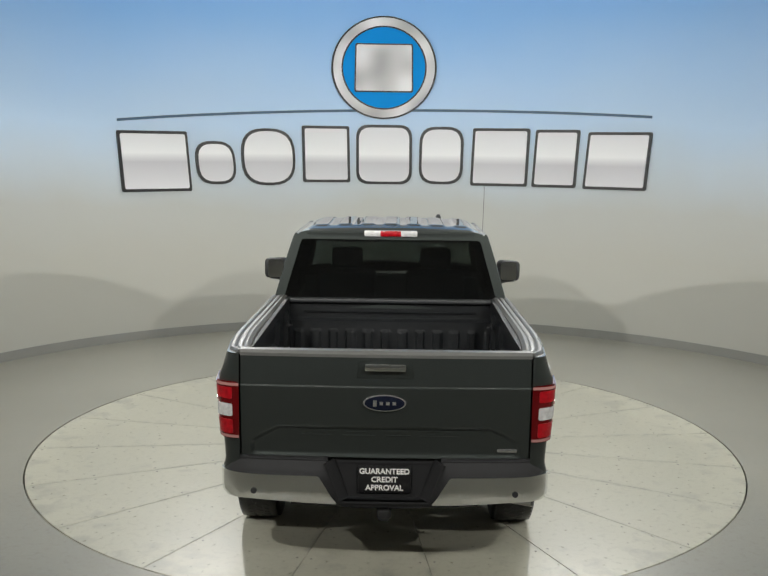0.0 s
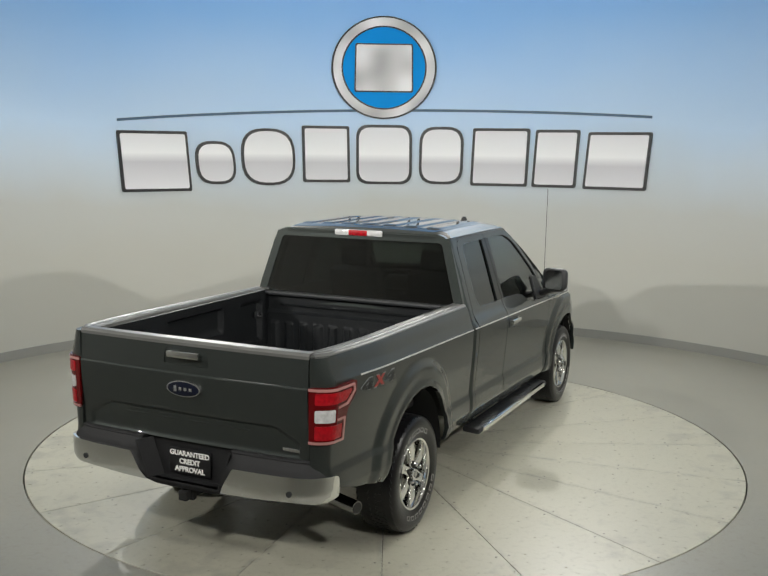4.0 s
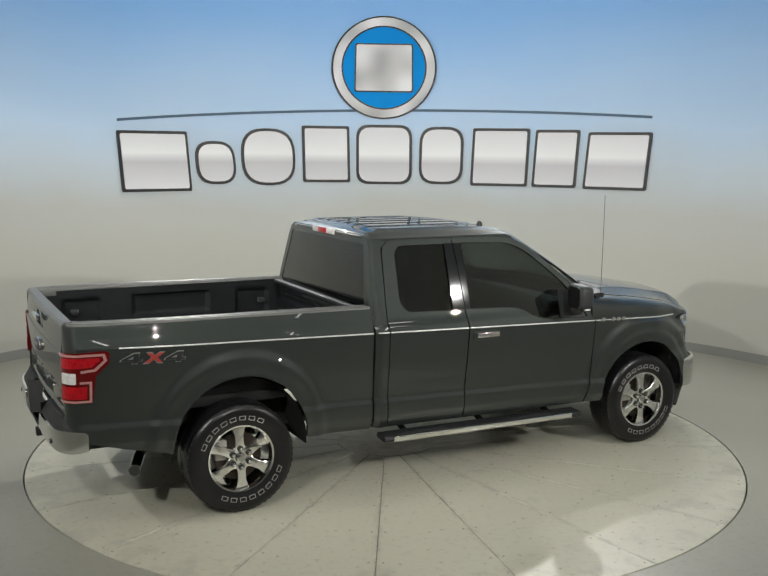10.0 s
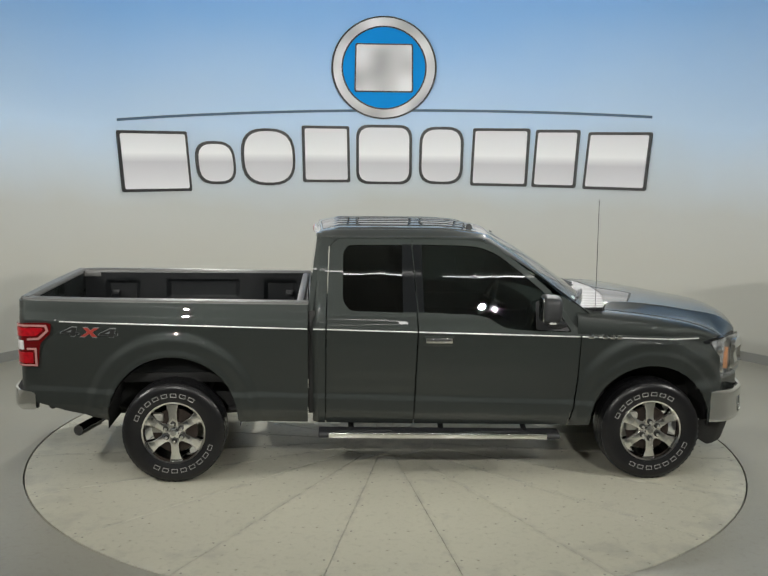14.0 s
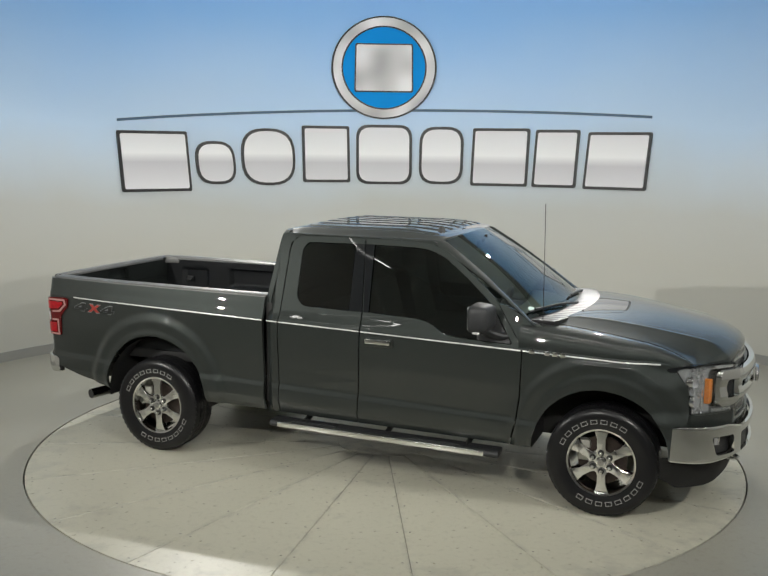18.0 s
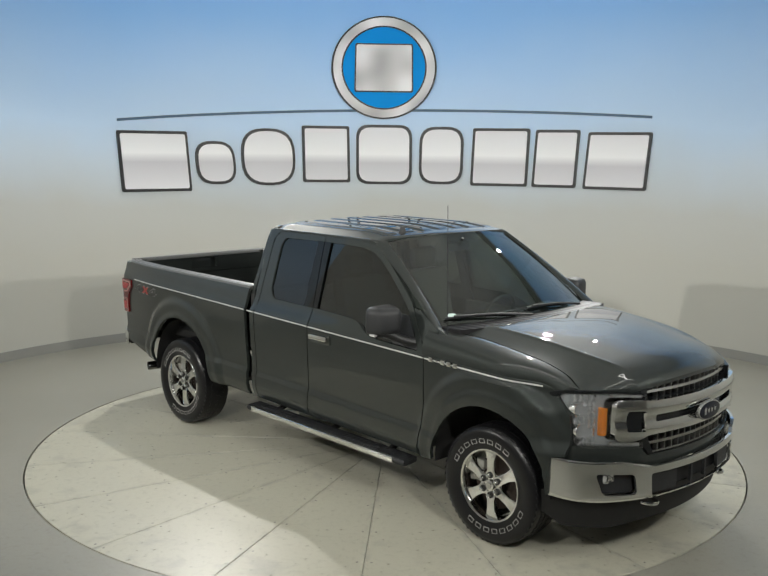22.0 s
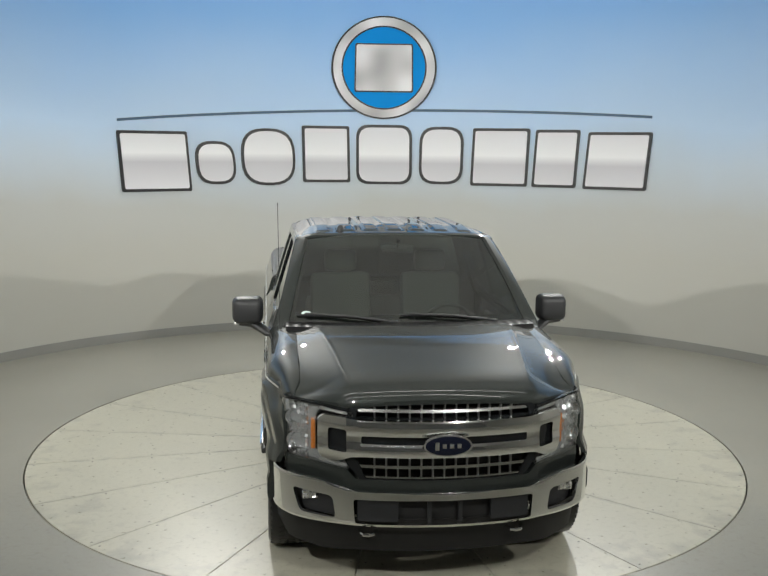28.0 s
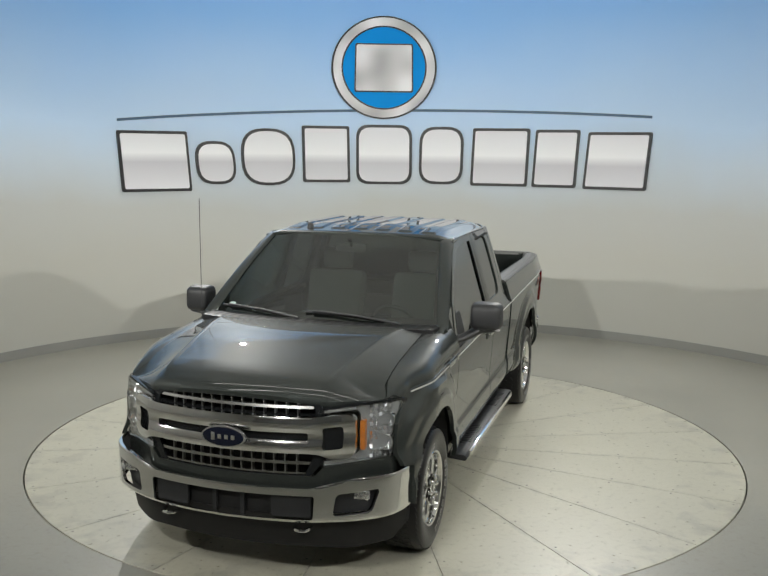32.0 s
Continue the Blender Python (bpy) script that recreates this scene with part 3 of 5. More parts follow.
        if z > 0.43:
            w += (0.028 * smooth((0.675 - d) / 0.085) + 0.010 * smooth((0.535 - d) / 0.05)) * smooth((crease(x) - 0.012 - z) / 0.03)
    return w


LINES = [1.237 + k for k in (-0.553, -0.545, -0.515, -0.505, -0.012, -0.003, 0.008)]


def side(s):
    """The place function of the body's side; s is 1 on the truck's left and -1 on its right."""
    return lambda u, v, d: Vector((u, s * (side_width(u, v) - d), v))


def arch(cx, cz, r, z0, n=18):
    """The wheel opening, from its rear foot to its front foot."""
    a0 = math.asin(max(-1, min(1, (z0 - cz) / r)))
    return [(cx - r * math.cos(a), cz + r * 1.0 * math.sin(a)) for a in np.linspace(a0, math.pi - a0, n)]


def glass_width(z):
    """Half the width of the cab above the belt line."""
    return curve_at([(1.15, 0.985), (1.22, 0.965), (1.30, 0.945), (1.50, 0.885), (1.70, 0.825), (1.86, 0.772), (1.93, 0.73)], z)


def upper(s, out=0.0):
    return lambda u, v, d: Vector((u, s * (glass_width(v) + out - d), v))


def bed_top(x):
    return 1.400 - 0.0115 * (x + 1.09)


# ---------------------------------------------------------------- bed
def build_bed():
    for s in (1, -1):
        foot = arch(0.005, 0.505, 0.487, 0.49)
        low = [(-1.075, 0.645), (-0.80, 0.565), (-0.50, 0.500)] + foot + [(0.515, 0.478), (1.018, 0.466)]
        outer = low + [(1.018, bed_top(1.018)), (-1.075, bed_top(-1.075))]
        bed = part("bed_side", shell(outer, [], side(s), 0.03, 0.015, 0.014, None, LINES), PAINT, truck, angle=30)
        # rounded post at the tail
        def post(u, v):
            a = u * math.pi / 2
            z = 0.645 + v * (bed_top(-1.075) - 0.645)
            w = side_width(-1.075, z)
            return Vector((-1.075 - 0.075 * math.sin(a), s * (w - (w - 0.832) * (1 - math.cos(a)) ** 0.9), z))
        part("corner_post", patch(post, 8, 24, (0.05, 0, 0)), PAINT, bed)
        # plastic rail cap
        bm = bmesh.new()
        prof = [(0.0, -0.012), (0.004, 0.006), (0.016, 0.016), (0.105, 0.018), (0.125, 0.006), (0.130, -0.02)]
        def cap(u, v):
            x = -1.12 + u * 2.138
            i = v * (len(prof) - 1)
            k = min(int(i), len(prof) - 2)
            f = i - k
            y = prof[k][0] * (1 - f) + prof[k + 1][0] * f
            z = prof[k][1] * (1 - f) + prof[k + 1][1] * f
            z += -0.008 * smooth(1 - abs(y - 0.045) / 0.011) - 0.008 * smooth(1 - abs(y - 0.085) / 0.011)
            w = side_width(x, bed_top(x)) - 0.004
            if x < -1.0:
                w -= 0.05 * ((-1.0 - x) / 0.12) ** 2
            return Vector((x, s * (w - y), bed_top(x) + z))
        part("rail_cap", patch(cap, 24, 60, (0, 0, -0.03)), CAP, bed, "black ribbed plastic bed rail cap")
        # inner wall with pockets, and the wheel house
        bm = bmesh.new()
        inner = [(-1.08, 0.86), (0.98, 0.86), (0.98, 1.385), (-1.08, 1.385)]
        def lin(u, v, d):
            pocket = max(smooth((0.15 - abs(u - c)) / 0.02) for c in (-0.74, 0.72)) * smooth((v - 0.98) / 0.02) * smooth((1.31 - v) / 0.02)
            mid = smooth((0.33 - abs(u)) / 0.02) * smooth((v - 1.13) / 0.02) * smooth((1.32 - v) / 0.02)
            return Vector((u, s * (0.79 + 0.032 * max(pocket, mid) + d), v))
        part("inner_panel", shell(inner, [], lin, 0.03, 0.02, 0.02), LINER, bed, "black bed liner side with pockets")
        bm = bmesh.new()
        def house(u, v):
            a = math.pi * u
            return Vector((-0.02 - 0.47 * math.cos(a), s * (0.79 - 0.22 * v), 0.82 + 0.27 * math.sin(a) ** 0.7))
        patch(house, 24, 4, None, bm)
        vs = [bm.verts.new(house(i / 24, 1)) for i in range(25)]
        bm.faces.new(vs)
        bmesh.ops.recalc_face_normals(bm, faces=bm.faces)
        part("wheel_house", bm, LINER, bed, "black moulded wheel house")
        for x in (-0.80, 0.80):
            bm = bmesh.new()
            box(bm, (x, s * 0.785, 1.20), (0.07, 0.018, 0.05), 0.006)
            tube(bm, [(x - 0.03, s * 0.775, 1.20), (x - 0.02, s * 0.755, 1.19), (x + 0.02, s * 0.755, 1.19), (x + 0.03, s * 0.775, 1.20)], 0.006)
            part("tie_down", bm, BLACK, bed, "black cargo tie-down")
    # bed floor with ribs
    def floor(u, v):
        y = -0.80 + 1.60 * v
        z = 0.865 + 0.012 * smooth((math.sin(y * 40) + 0.3) / 0.5)
        return Vector((-1.10 + u * 2.08, y, z))
    part("bed_floor", patch(floor, 2, 120, (0, 0, -0.04)), LINER, truck, "black ribbed bed floor liner")
    def front(u, v):
        y = -0.80 + 1.60 * u
        z = 0.85 + 0.50 * v
        rib = 0.022 * smooth((math.sin(y * 46) + 0.2) / 0.6) * smooth((1.14 - z) / 0.03) + 0.03 * smooth((1.22 - z) / 0.02)
        return Vector((0.985 - rib, y, z))
    fw = part("bed_front", patch(front, 110, 40, (0.03, 0, 0)), LINER, truck, "black bulkhead with a ribbed liner")
    bm = bmesh.new()
    box(bm, (0.955, 0, 1.365), (0.06, 1.68, 0.035), 0.012)
    part("bulkhead_cap", bm, BLACK, fw, "black bulkhead top rail")
    bm = bmesh.new()
    box(bm, (0.975, 0, 1.27), (0.02, 1.36, 0.016), 0.005)
    part("bulkhead_rib", bm, GLOSS, fw)


GATE = [(0.78, -1.156), (0.90, -1.160), (1.02, -1.171), (1.12, -1.178), (1.212, -1.184), (1.217, -1.1835), (1.220, -1.1815), (1.223, -1.1785), (1.2255, -1.1755), (1.30, -1.170), (1.41, -1.163)]


def tail_x(y, z):
    """The face of the tailgate: a shoulder under the handle, and a shallow pressed field below it."""
    x = curve_at(GATE, z)
    edge = 0.60 + 0.17 * smooth((1.0 - z) / 0.13)
    x += 0.016 * smooth((0.985 - z) / 0.022) * smooth((edge - abs(y)) / 0.022) * smooth((z - 0.80) / 0.02)
    return x + 0.02 * (y / 0.82) ** 2


def build_tailgate():
    gate = shell(rounded([(-0.822, 0.80), (0.822, 0.80), (0.822, 1.405), (-0.822, 1.405)], 0.012, 3),
                 [rounded([(-0.165, 1.268), (0.165, 1.268), (0.15, 1.366), (-0.15, 1.366)], 0.02)],
                 lambda u, v, d: Vector((tail_x(u, v) + d, u, v)), 0.075, 0.018, 0.0125, None, [1.2125, 1.217, 1.220, 1.223, 1.2255], 0.0)
    gate = part("tailgate", gate, PAINT, truck)
    def gate_top(u, v):
        y = -0.826 + 1.652 * u
        a = tail_x(max(-0.82, min(0.82, y)), 1.40) - 0.003
        return Vector((a + (-1.074 - a) * v, y, 1.405 + 0.016 * smooth(v / 0.18) * smooth((1 - v) / 0.12)))
    bm = patch(gate_top, 40, 16, (0, 0, -0.018))
    part("gate_cap", bm, CAP, gate, "black plastic tailgate top cap")
    bm = bmesh.new()
    box(bm, (-1.152, 0, 1.308), (0.02, 0.36, 0.135), 0.006)
    part("handle_recess", bm, PAINT, gate, "body-coloured handle recess")
    bm = bmesh.new()
    box(bm, (-1.194, 0, 1.338), (0.03, 0.235, 0.042), 0.010)
    part("handle", bm, CHROME, gate, "chrome tailgate handle")
    # Dark strips added behind the tailgate gaps, to close and shade them.
    for s in (1, -1):
        bm = bmesh.new()
        box(bm, (-1.085, s * 0.838, 1.02), (0.06, 0.05, 0.72), 0.004)
        part("gate_gap_strip", bm, GAP, truck, "dark strip added behind the tailgate gap for its shade")
    emblem(gate, (tail_x(0, 1.133) - 0.008, 0.003, 1.133), -1, 0.122, 0.048)
    for y0, y1, z in ((0.45, 0.27, 0.955), (0.22, 0.10, 0.95), (0.02, -0.13, 0.957), (-0.18, -0.38, 0.957), (0.48, 0.30, 0.93), (0.24, 0.06, 0.928), (0.0, -0.15, 0.93), (-0.2, -0.43, 0.927)):
        bm = bmesh.new()
        box(bm, (tail_x((y0 + y1) / 2, z) - 0.0005, (y0 + y1) / 2, z), (0.008, abs(y0 - y1), 0.007), 0.0025)
        part("raised_line", bm, PAINT, gate, "raised lines pressed into the tailgate")
    bm = bmesh.new()
    box(bm, (tail_x(-0.70, 0.845) - 0.002, -0.70, 0.845), (0.01, 0.115, 0.022), 0.004)
    part("badge", bm, BADGE, gate, "small silver badge bar")


def emblem(parent, at, way, a, b):
    """An oval blue badge with a silver rim; plain, with a bar across it."""
    def oval(bm, a, b, x0, x1, n=40):
        prism(bm, [(a * math.cos(k * math.tau / n), b * math.sin(k * math.tau / n)) for k in range(n)], lambda u, v, t: Vector((at[0] + way * (x0 if t == 0 else x1), at[1] + u, at[2] + v)), 0.002)
    bm = bmesh.new()
    oval(bm, a, b, -0.012, 0.010)
    em = part("emblem", bm, BADGE, parent, "oval badge with a silver rim")
    bm = bmesh.new()
    oval(bm, a * 0.925, b * 0.885, 0.0, 0.013)
    part("field", bm, BLUE, em, "dark blue field")
    for k in range(4):
        bm = bmesh.new()
        u = (-0.45 + 0.3 * k) * a
        box(bm, (at[0] + way * 0.013, at[1] + u * (1 if way > 0 else -1), at[2]), (0.006, a * 0.17, b * (0.75 if k == 0 else 0.42)), 0.0015)
        part("bar", bm, BADGE, em, "silver bar")


# ---------------------------------------------------------------- cab
ROOF_EDGE = 1.865


def roof_point(x, u):
    """The roof's skin: u from -1 to 1 across, x along."""
    front = smooth((x - 1.95) / 0.55)
    rear = smooth((1.30 - x) / 0.28)
    a = abs(u)
    y = 0.772 * a
    top = 1.940 - 0.034 * front ** 1.4 - 0.028 * rear ** 1.5
    z = top - 0.022 * a ** 2 - (top - 0.022 - ROOF_EDGE) * smooth((a - 0.80) / 0.2) ** 1.25
    if 1.2 < x < 2.36:
        f = smooth((x - 1.2) / 0.06) * smooth((2.36 - x) / 0.05)
        for c in (0.0, 0.185, 0.37, 0.56):
            z += 0.009 * f * smooth((0.062 - abs(y - c)) / 0.014)
    return y * (1 if u > 0 else -1), z


def screen_top(u):
    """Upper edge of the windshield across, u in -1..1."""
    return Vector((2.465 - 0.085 * abs(u) ** 2.2, 0.695 * u, 1.898 - 0.030 * abs(u) ** 2.5))


def screen_foot(u):
    return Vector((3.305 - 0.19 * abs(u) ** 2.2, 0.865 * u, 1.352 - 0.02 * u * u))


def build_cab():
    n = 48
    def roof(a, b):
        u = -1 + 2 * b
        x1 = screen_top(u).x
        x0 = 1.060 + 0.015 * abs(u) ** 2 + 0.035 * abs(u) ** 10
        x = x0 + (x1 - x0) * a
        y, z = roof_point(x, u)
        if abs(u) > 0.8:
            y *= 1 - 0.045 * smooth((1.20 - x) / 0.09) * smooth((abs(u) - 0.8) / 0.2)
        if x < 1.115:
            z -= 0.030 * ((1.115 - x) / 0.06) ** 2
        if a > 0.96:
            z -= 0.010 * ((a - 0.96) / 0.04) ** 2
        return Vector((x, y, z))
    rf = part("roof", patch(roof, 60, 120, (0, 0, -0.02)), PAINT, truck)
    bm = bmesh.new()
    lathe(bm, [(0.001, 0.045), (0.012, 0.043), (0.022, 0.03), (0.03, 0.004), (0.03, -0.01), (0.001, -0.01)], 20, "z", False)
    part("antenna_nub", bm, BLACK, rf, "black roof aerial nub", at=(2.30, -0.42, 1.91))
    # rear wall with its window
    def back(u, v, d):
        return Vector((1.003 - 0.022 * (1 - (u / 0.8) ** 2) + 0.080 * (v - 1.30) / 0.55 + d, u, v))
    wall = rounded([(-0.925, 1.30), (0.925, 1.30), (0.90, 1.42), (0.775, 1.84), (0.70, 1.90), (-0.70, 1.90), (-0.775, 1.84), (-0.90, 1.42)], [0, 0, 0.05, 0.06, 0.05, 0.05, 0.06, 0.05])
    hole = rounded([(-0.845, 1.355), (0.845, 1.355), (0.705, 1.835), (-0.705, 1.835)], 0.03)
    rw = part("cab_rear", shell(wall, [hole], back, 0.04, 0.1, 0.06), PAINT, truck)
    part("rear_window", shell(grow(hole, 0.004), [], lambda u, v, d: back(u, v, 0.004 + d), 0.005, 0.12, 0.12), PRIVACY, rw, "dark tinted rear window")
    frame_hole = [(u * 0.965, 1.59 + (v - 1.59) * 0.93) for u, v in hole]
    part("window_seal", shell(hole, [frame_hole], lambda u, v, d: back(u, v, 0.010 + d), 0.012, 0.15, 0.15), GLOSS, rw, "black ceramic border")
    bm = bmesh.new()
    box(bm, (1.062, 0, 1.884), (0.03, 0.42, 0.050), 0.012)
    lamp3 = part("third_brake_lamp", bm, CLEAR, rw, "clear cargo lamps beside a red brake lamp")
    bm = bmesh.new()
    box(bm, (1.056, 0, 1.884), (0.03, 0.165, 0.044), 0.008)
    part("red_lens", bm, RED, lamp3, "red brake lens")
    # lower body behind the panels, and cab floor
    bm = bmesh.new()
    box(bm, (2.06, 0, 0.80), (1.98, 1.82, 0.50), 0.02)
    part("cab_floor", bm, UNDER, truck, "dark cab floor and sill structure")
    bm = bmesh.new()
    box(bm, (1.045, 0, 0.93), (0.05, 1.86, 0.80), 0.004)
    box(bm, (2.08, 0, 0.56), (1.96, 1.85, 0.18), 0.01)
    part("gap_backing", bm, GAP, truck, "dark shut lines and body seam behind the panels")
    for s in (1, -1):
        # corner of the cab behind the rear door, up to the roof
        outer = [(1.055, 0.462), (1.150, 0.460), (1.152, 1.30), (1.172, 1.80), (1.24, 1.872), (1.088, 1.872), (1.082, 1.82), (1.034, 1.45), (1.050, 1.37)]
        def corner(u, v, d):
            w = side_width(u, v) if v < 1.22 else min(side_width(u, 1.22), 0.0 + glass_width(v) + 0.012 * smooth((1.32 - v) / 0.1))
            return Vector((u, s * (w - d - 0.03 * smooth((1.10 - u) / 0.05)), v))
        part("cab_corner", shell(outer, [], corner, 0.03, 0.03, 0.03, None, LINES), PAINT, truck, angle=30)
        # roof rail above the doors and the windshield pillar
        def rail(u, v):
            t = u
            if t < 0.55:
                x = 1.125 + (2.34 - 1.125) * t / 0.55
                z = 1.868 - 0.008 * smooth((x - 1.9) / 0.4)
                a = Vector((x, s * (glass_width(z) - 0.002), z))
                y, zz = roof_point(min(x, 2.36), 0.985)
                b = Vector((x, s * (y - 0.012), zz + 0.012))
            else:
                k = (t - 0.55) / 0.45
                p0, p1 = Vector((2.34, 0, 1.860)), Vector((3.17, 0, 1.318))
                q = p0.lerp(p1, k)
                q.z += 0.028 * math.sin(math.pi * k)
                a = Vector((q.x, s * (glass_width(q.z) + 0.0), q.z))
                g0 = screen_top(1.0).lerp(screen_foot(1.0), k)
                g0.z += 0.024 * math.sin(math.pi * k)
                b = Vector((g0.x + 0.02, s * g0.y, g0.z + 0.012))
            m = a.lerp(b, v)
            m += Vector((0.0, s * 0.004, 0.004)) * math.sin(math.pi * v)
            return m
        part("roof_pillar", patch(rail, 64, 6, (0, -s * 0.02, -0.015)), PAINT, truck)
        base = [(3.050, 1.232), (3.10, 1.160), (3.26, 1.160), (3.25, 1.300), (3.13, 1.350), (2.96, 1.440), (2.90, 1.450)]
        part("pillar_base", shell(base, [], lambda u, v, d: Vector((u, s * (glass_width(v) - 0.006 - 0.12 * max(0.0, u - 3.05) - d), v)), 0.03, 0.05, 0.05), PAINT, truck)
    # windshield
    def screen(u, v):
        p = screen_top(-1 + 2 * u).lerp(screen_foot(-1 + 2 * u), v)
        p.z += 0.024 * math.sin(math.pi * v)
        return p
    ws = part("windshield", patch(screen, 24, 12), WINDSHIELD, truck, "greenish windshield glass")
    bm = bmesh.new()
    def band(u0, u1, v0, v1, nu, nv):
        patch(lambda a, b: screen(u0 + (u1 - u0) * a, v0 + (v1 - v0) * b) + Vector((-0.004, 0, -0.004)), nu, nv, None, bm)
    band(0.0, 1.0, 0.0, 0.035, 24, 1)
    band(0.0, 1.0, 0.92, 1.0, 24, 2)
    band(0.0, 0.028, 0.035, 0.92, 1, 10)
    band(0.972, 1.0, 0.035, 0.92, 1, 10)
    band(0.40, 0.60, 0.035, 0.12, 4, 1)
    part("border", bm, GLOSS, ws, "black ceramic border")
    bm = bmesh.new()
    c = screen(0.075, 0.90)
    d1 = (screen(0.09, 0.90) - c).normalized()
    d2 = (screen(0.075, 0.88) - c).normalized()
    prism(bm, [(0.035 * math.cos(k * math.tau / 20), 0.020 * math.sin(k * math.tau / 20)) for k in range(20)], lambda u, v, t: c + d1 * u + d2 * v + Vector((0.004, 0, 0.004)) * (1 if t else 0.5))
    part("sticker", bm, STICKER, ws, "small pale oval sticker")
    # cowl and wipers
    def cowl(u, v):
        f = screen_foot(-1 + 2 * u)
        return Vector((f.x - 0.03 + 0.21 * v, f.y, f.z + 0.010 + 0.004 * v + 0.004 * (1 if math.sin(u * 150) > 0 else 0) * smooth((0.45 - abs(v - 0.5)) / 0.05)))
    part("cowl", patch(cowl, 190, 10, (0, 0, -0.03)), COWL, truck, "black slotted windshield cowl")
    for y0, y1 in ((-0.10, -0.74), (0.62, -0.02)):
        bm = bmesh.new()
        f0, f1 = screen_foot(y0 / 0.865), screen_foot(y1 / 0.865)
        tip = screen(0.5 + y1 / 1.73, 0.93)
        tube(bm, [f0 + Vector((0.02, 0, 0.02)), f0.lerp(tip, 0.5) + Vector((0.03, 0, 0.035)), tip + Vector((0.012, 0, 0.022))], 0.009)
        w0 = screen(0.5 + (y1 - 0.06) / 1.73, 0.93) + Vector((0.006, 0, 0.012))
        w1 = screen(0.5 + (y1 + 0.52) / 1.73, 0.965) + Vector((0.006, 0, 0.014))
        tube(bm, [w0, w0.lerp(w1, 0.5) + Vector((0, 0, 0.006)), w1], 0.008, 6)
        part("wiper", bm, BLACK, truck, "black windshield wiper")


WIN_FRONT = [(1.868, 1.318), (2.30, 1.300), (2.40, 1.275), (2.49, 1.215), (2.60, 1.192), (3.035, 1.176), (2.845, 1.452), (2.60, 1.655), (2.46, 1.755), (2.33, 1.805), (2.20, 1.815), (1.862, 1.820)]
WIN_REAR = [(1.335, 1.328), (1.745, 1.316), (1.738, 1.818), (1.325, 1.815), (1.283, 1.765), (1.280, 1.40)]


def build_doors():
    for s in (1, -1):
        # rear door
        def door_side(u, v, d):
            z = v
            if z < 1.212:
                return Vector((u, s * (side_width(u, z) - d), z))
            k = smooth((z - 1.212) / 0.09)
            return Vector((u, s * (side_width(u, min(z, 1.34)) * (1 - k) + glass_width(z) * k - d), z))
        rear = [(1.157, 0.462), (1.822, 0.452), (1.848, 1.20), (1.842, 1.318), (1.802, 1.858), (1.262, 1.862), (1.196, 1.825), (1.180, 1.76), (1.160, 1.30)]
        rd = part("rear_door", shell(rear, [rounded(WIN_REAR, [0.05, 0.02, 0.02, 0.02, 0.03, 0.05])], door_side, 0.03, 0.05, 0.016, None, LINES), PAINT, truck, angle=30)
        part("window", shell(grow(rounded(WIN_REAR, [0.05, 0.02, 0.02, 0.02, 0.03, 0.05]), 0.006), [], upper(s, -0.012), 0.005, 0.15, 0.1), PRIVACY, rd, "dark tinted rear door window")
        front = [(1.832, 0.452), (3.018, 0.440), (3.060, 0.60), (3.085, 0.80), (3.098, 1.10), (3.094, 1.19), (3.045, 1.235), (2.868, 1.488), (2.615, 1.697), (2.475, 1.795), (2.36, 1.843), (2.22, 1.856), (1.812, 1.858), (1.852, 1.318), (1.858, 1.20)]
        wf = rounded(WIN_FRONT, [0.02, 0.05, 0.05, 0.05, 0.06, 0.03, 0.08, 0.08, 0.08, 0.08, 0.05, 0.02])
        fd = part("front_door", shell(front, [wf], door_side, 0.03, 0.05, 0.016, None, LINES), PAINT, truck, angle=30)
        part("window", shell(grow(wf, 0.006), [], upper(s, -0.012), 0.005, 0.15, 0.1), TINTED, fd, "tinted front door window")
        # dark pillar strip and seals
        bm = shell([(1.739, 1.32), (1.846, 1.318), (1.806, 1.82), (1.733, 1.822)], [], upper(s, 0.002), 0.01, 0.1, 0.05)
        part("pillar_cover", bm, GLOSS, rd, "gloss black pillar cover")
        bm = shell([(1.858, 1.318), (1.900, 1.318), (1.885, 1.82), (1.812, 1.82)], [], upper(s, 0.002), 0.01, 0.1, 0.05)
        part("pillar_cover", bm, GLOSS, fd, "gloss black pillar cover")
        # sail panel before the front window, where the mirror sits
        bm = shell(rounded([(2.76, 1.19), (3.02, 1.180), (2.875, 1.395), (2.76, 1.40)], 0.02), [], upper(s, 0.004), 0.012, 0.1, 0.05)
        part("sail_panel", bm, BLACK, fd, "black mirror mount panel")
        # handle
        bm = bmesh.new()
        zc, xc = 1.117, 2.01
        w = side_width(xc, zc)
        box(bm, (xc, s * (w + 0.030), zc), (0.205, 0.018, 0.038), 0.008)
        box(bm, (xc - 0.085, s * (w + 0.012), zc), (0.03, 0.04, 0.034), 0.006)
        box(bm, (xc + 0.085, s * (w + 0.012), zc), (0.03, 0.04, 0.034), 0.006)
        part("handle", bm, CHROME, fd, "chrome door handle")
        bm = bmesh.new()
        prism(bm, rounded([(xc - 0.118, zc - 0.050), (xc + 0.118, zc - 0.050), (xc + 0.118, zc + 0.030), (xc - 0.118, zc + 0.030)], 0.022), lambda u, v, q: Vector((u, s * (side_width(u, v) - 0.004 + 0.011 * q), v)), 0.004)
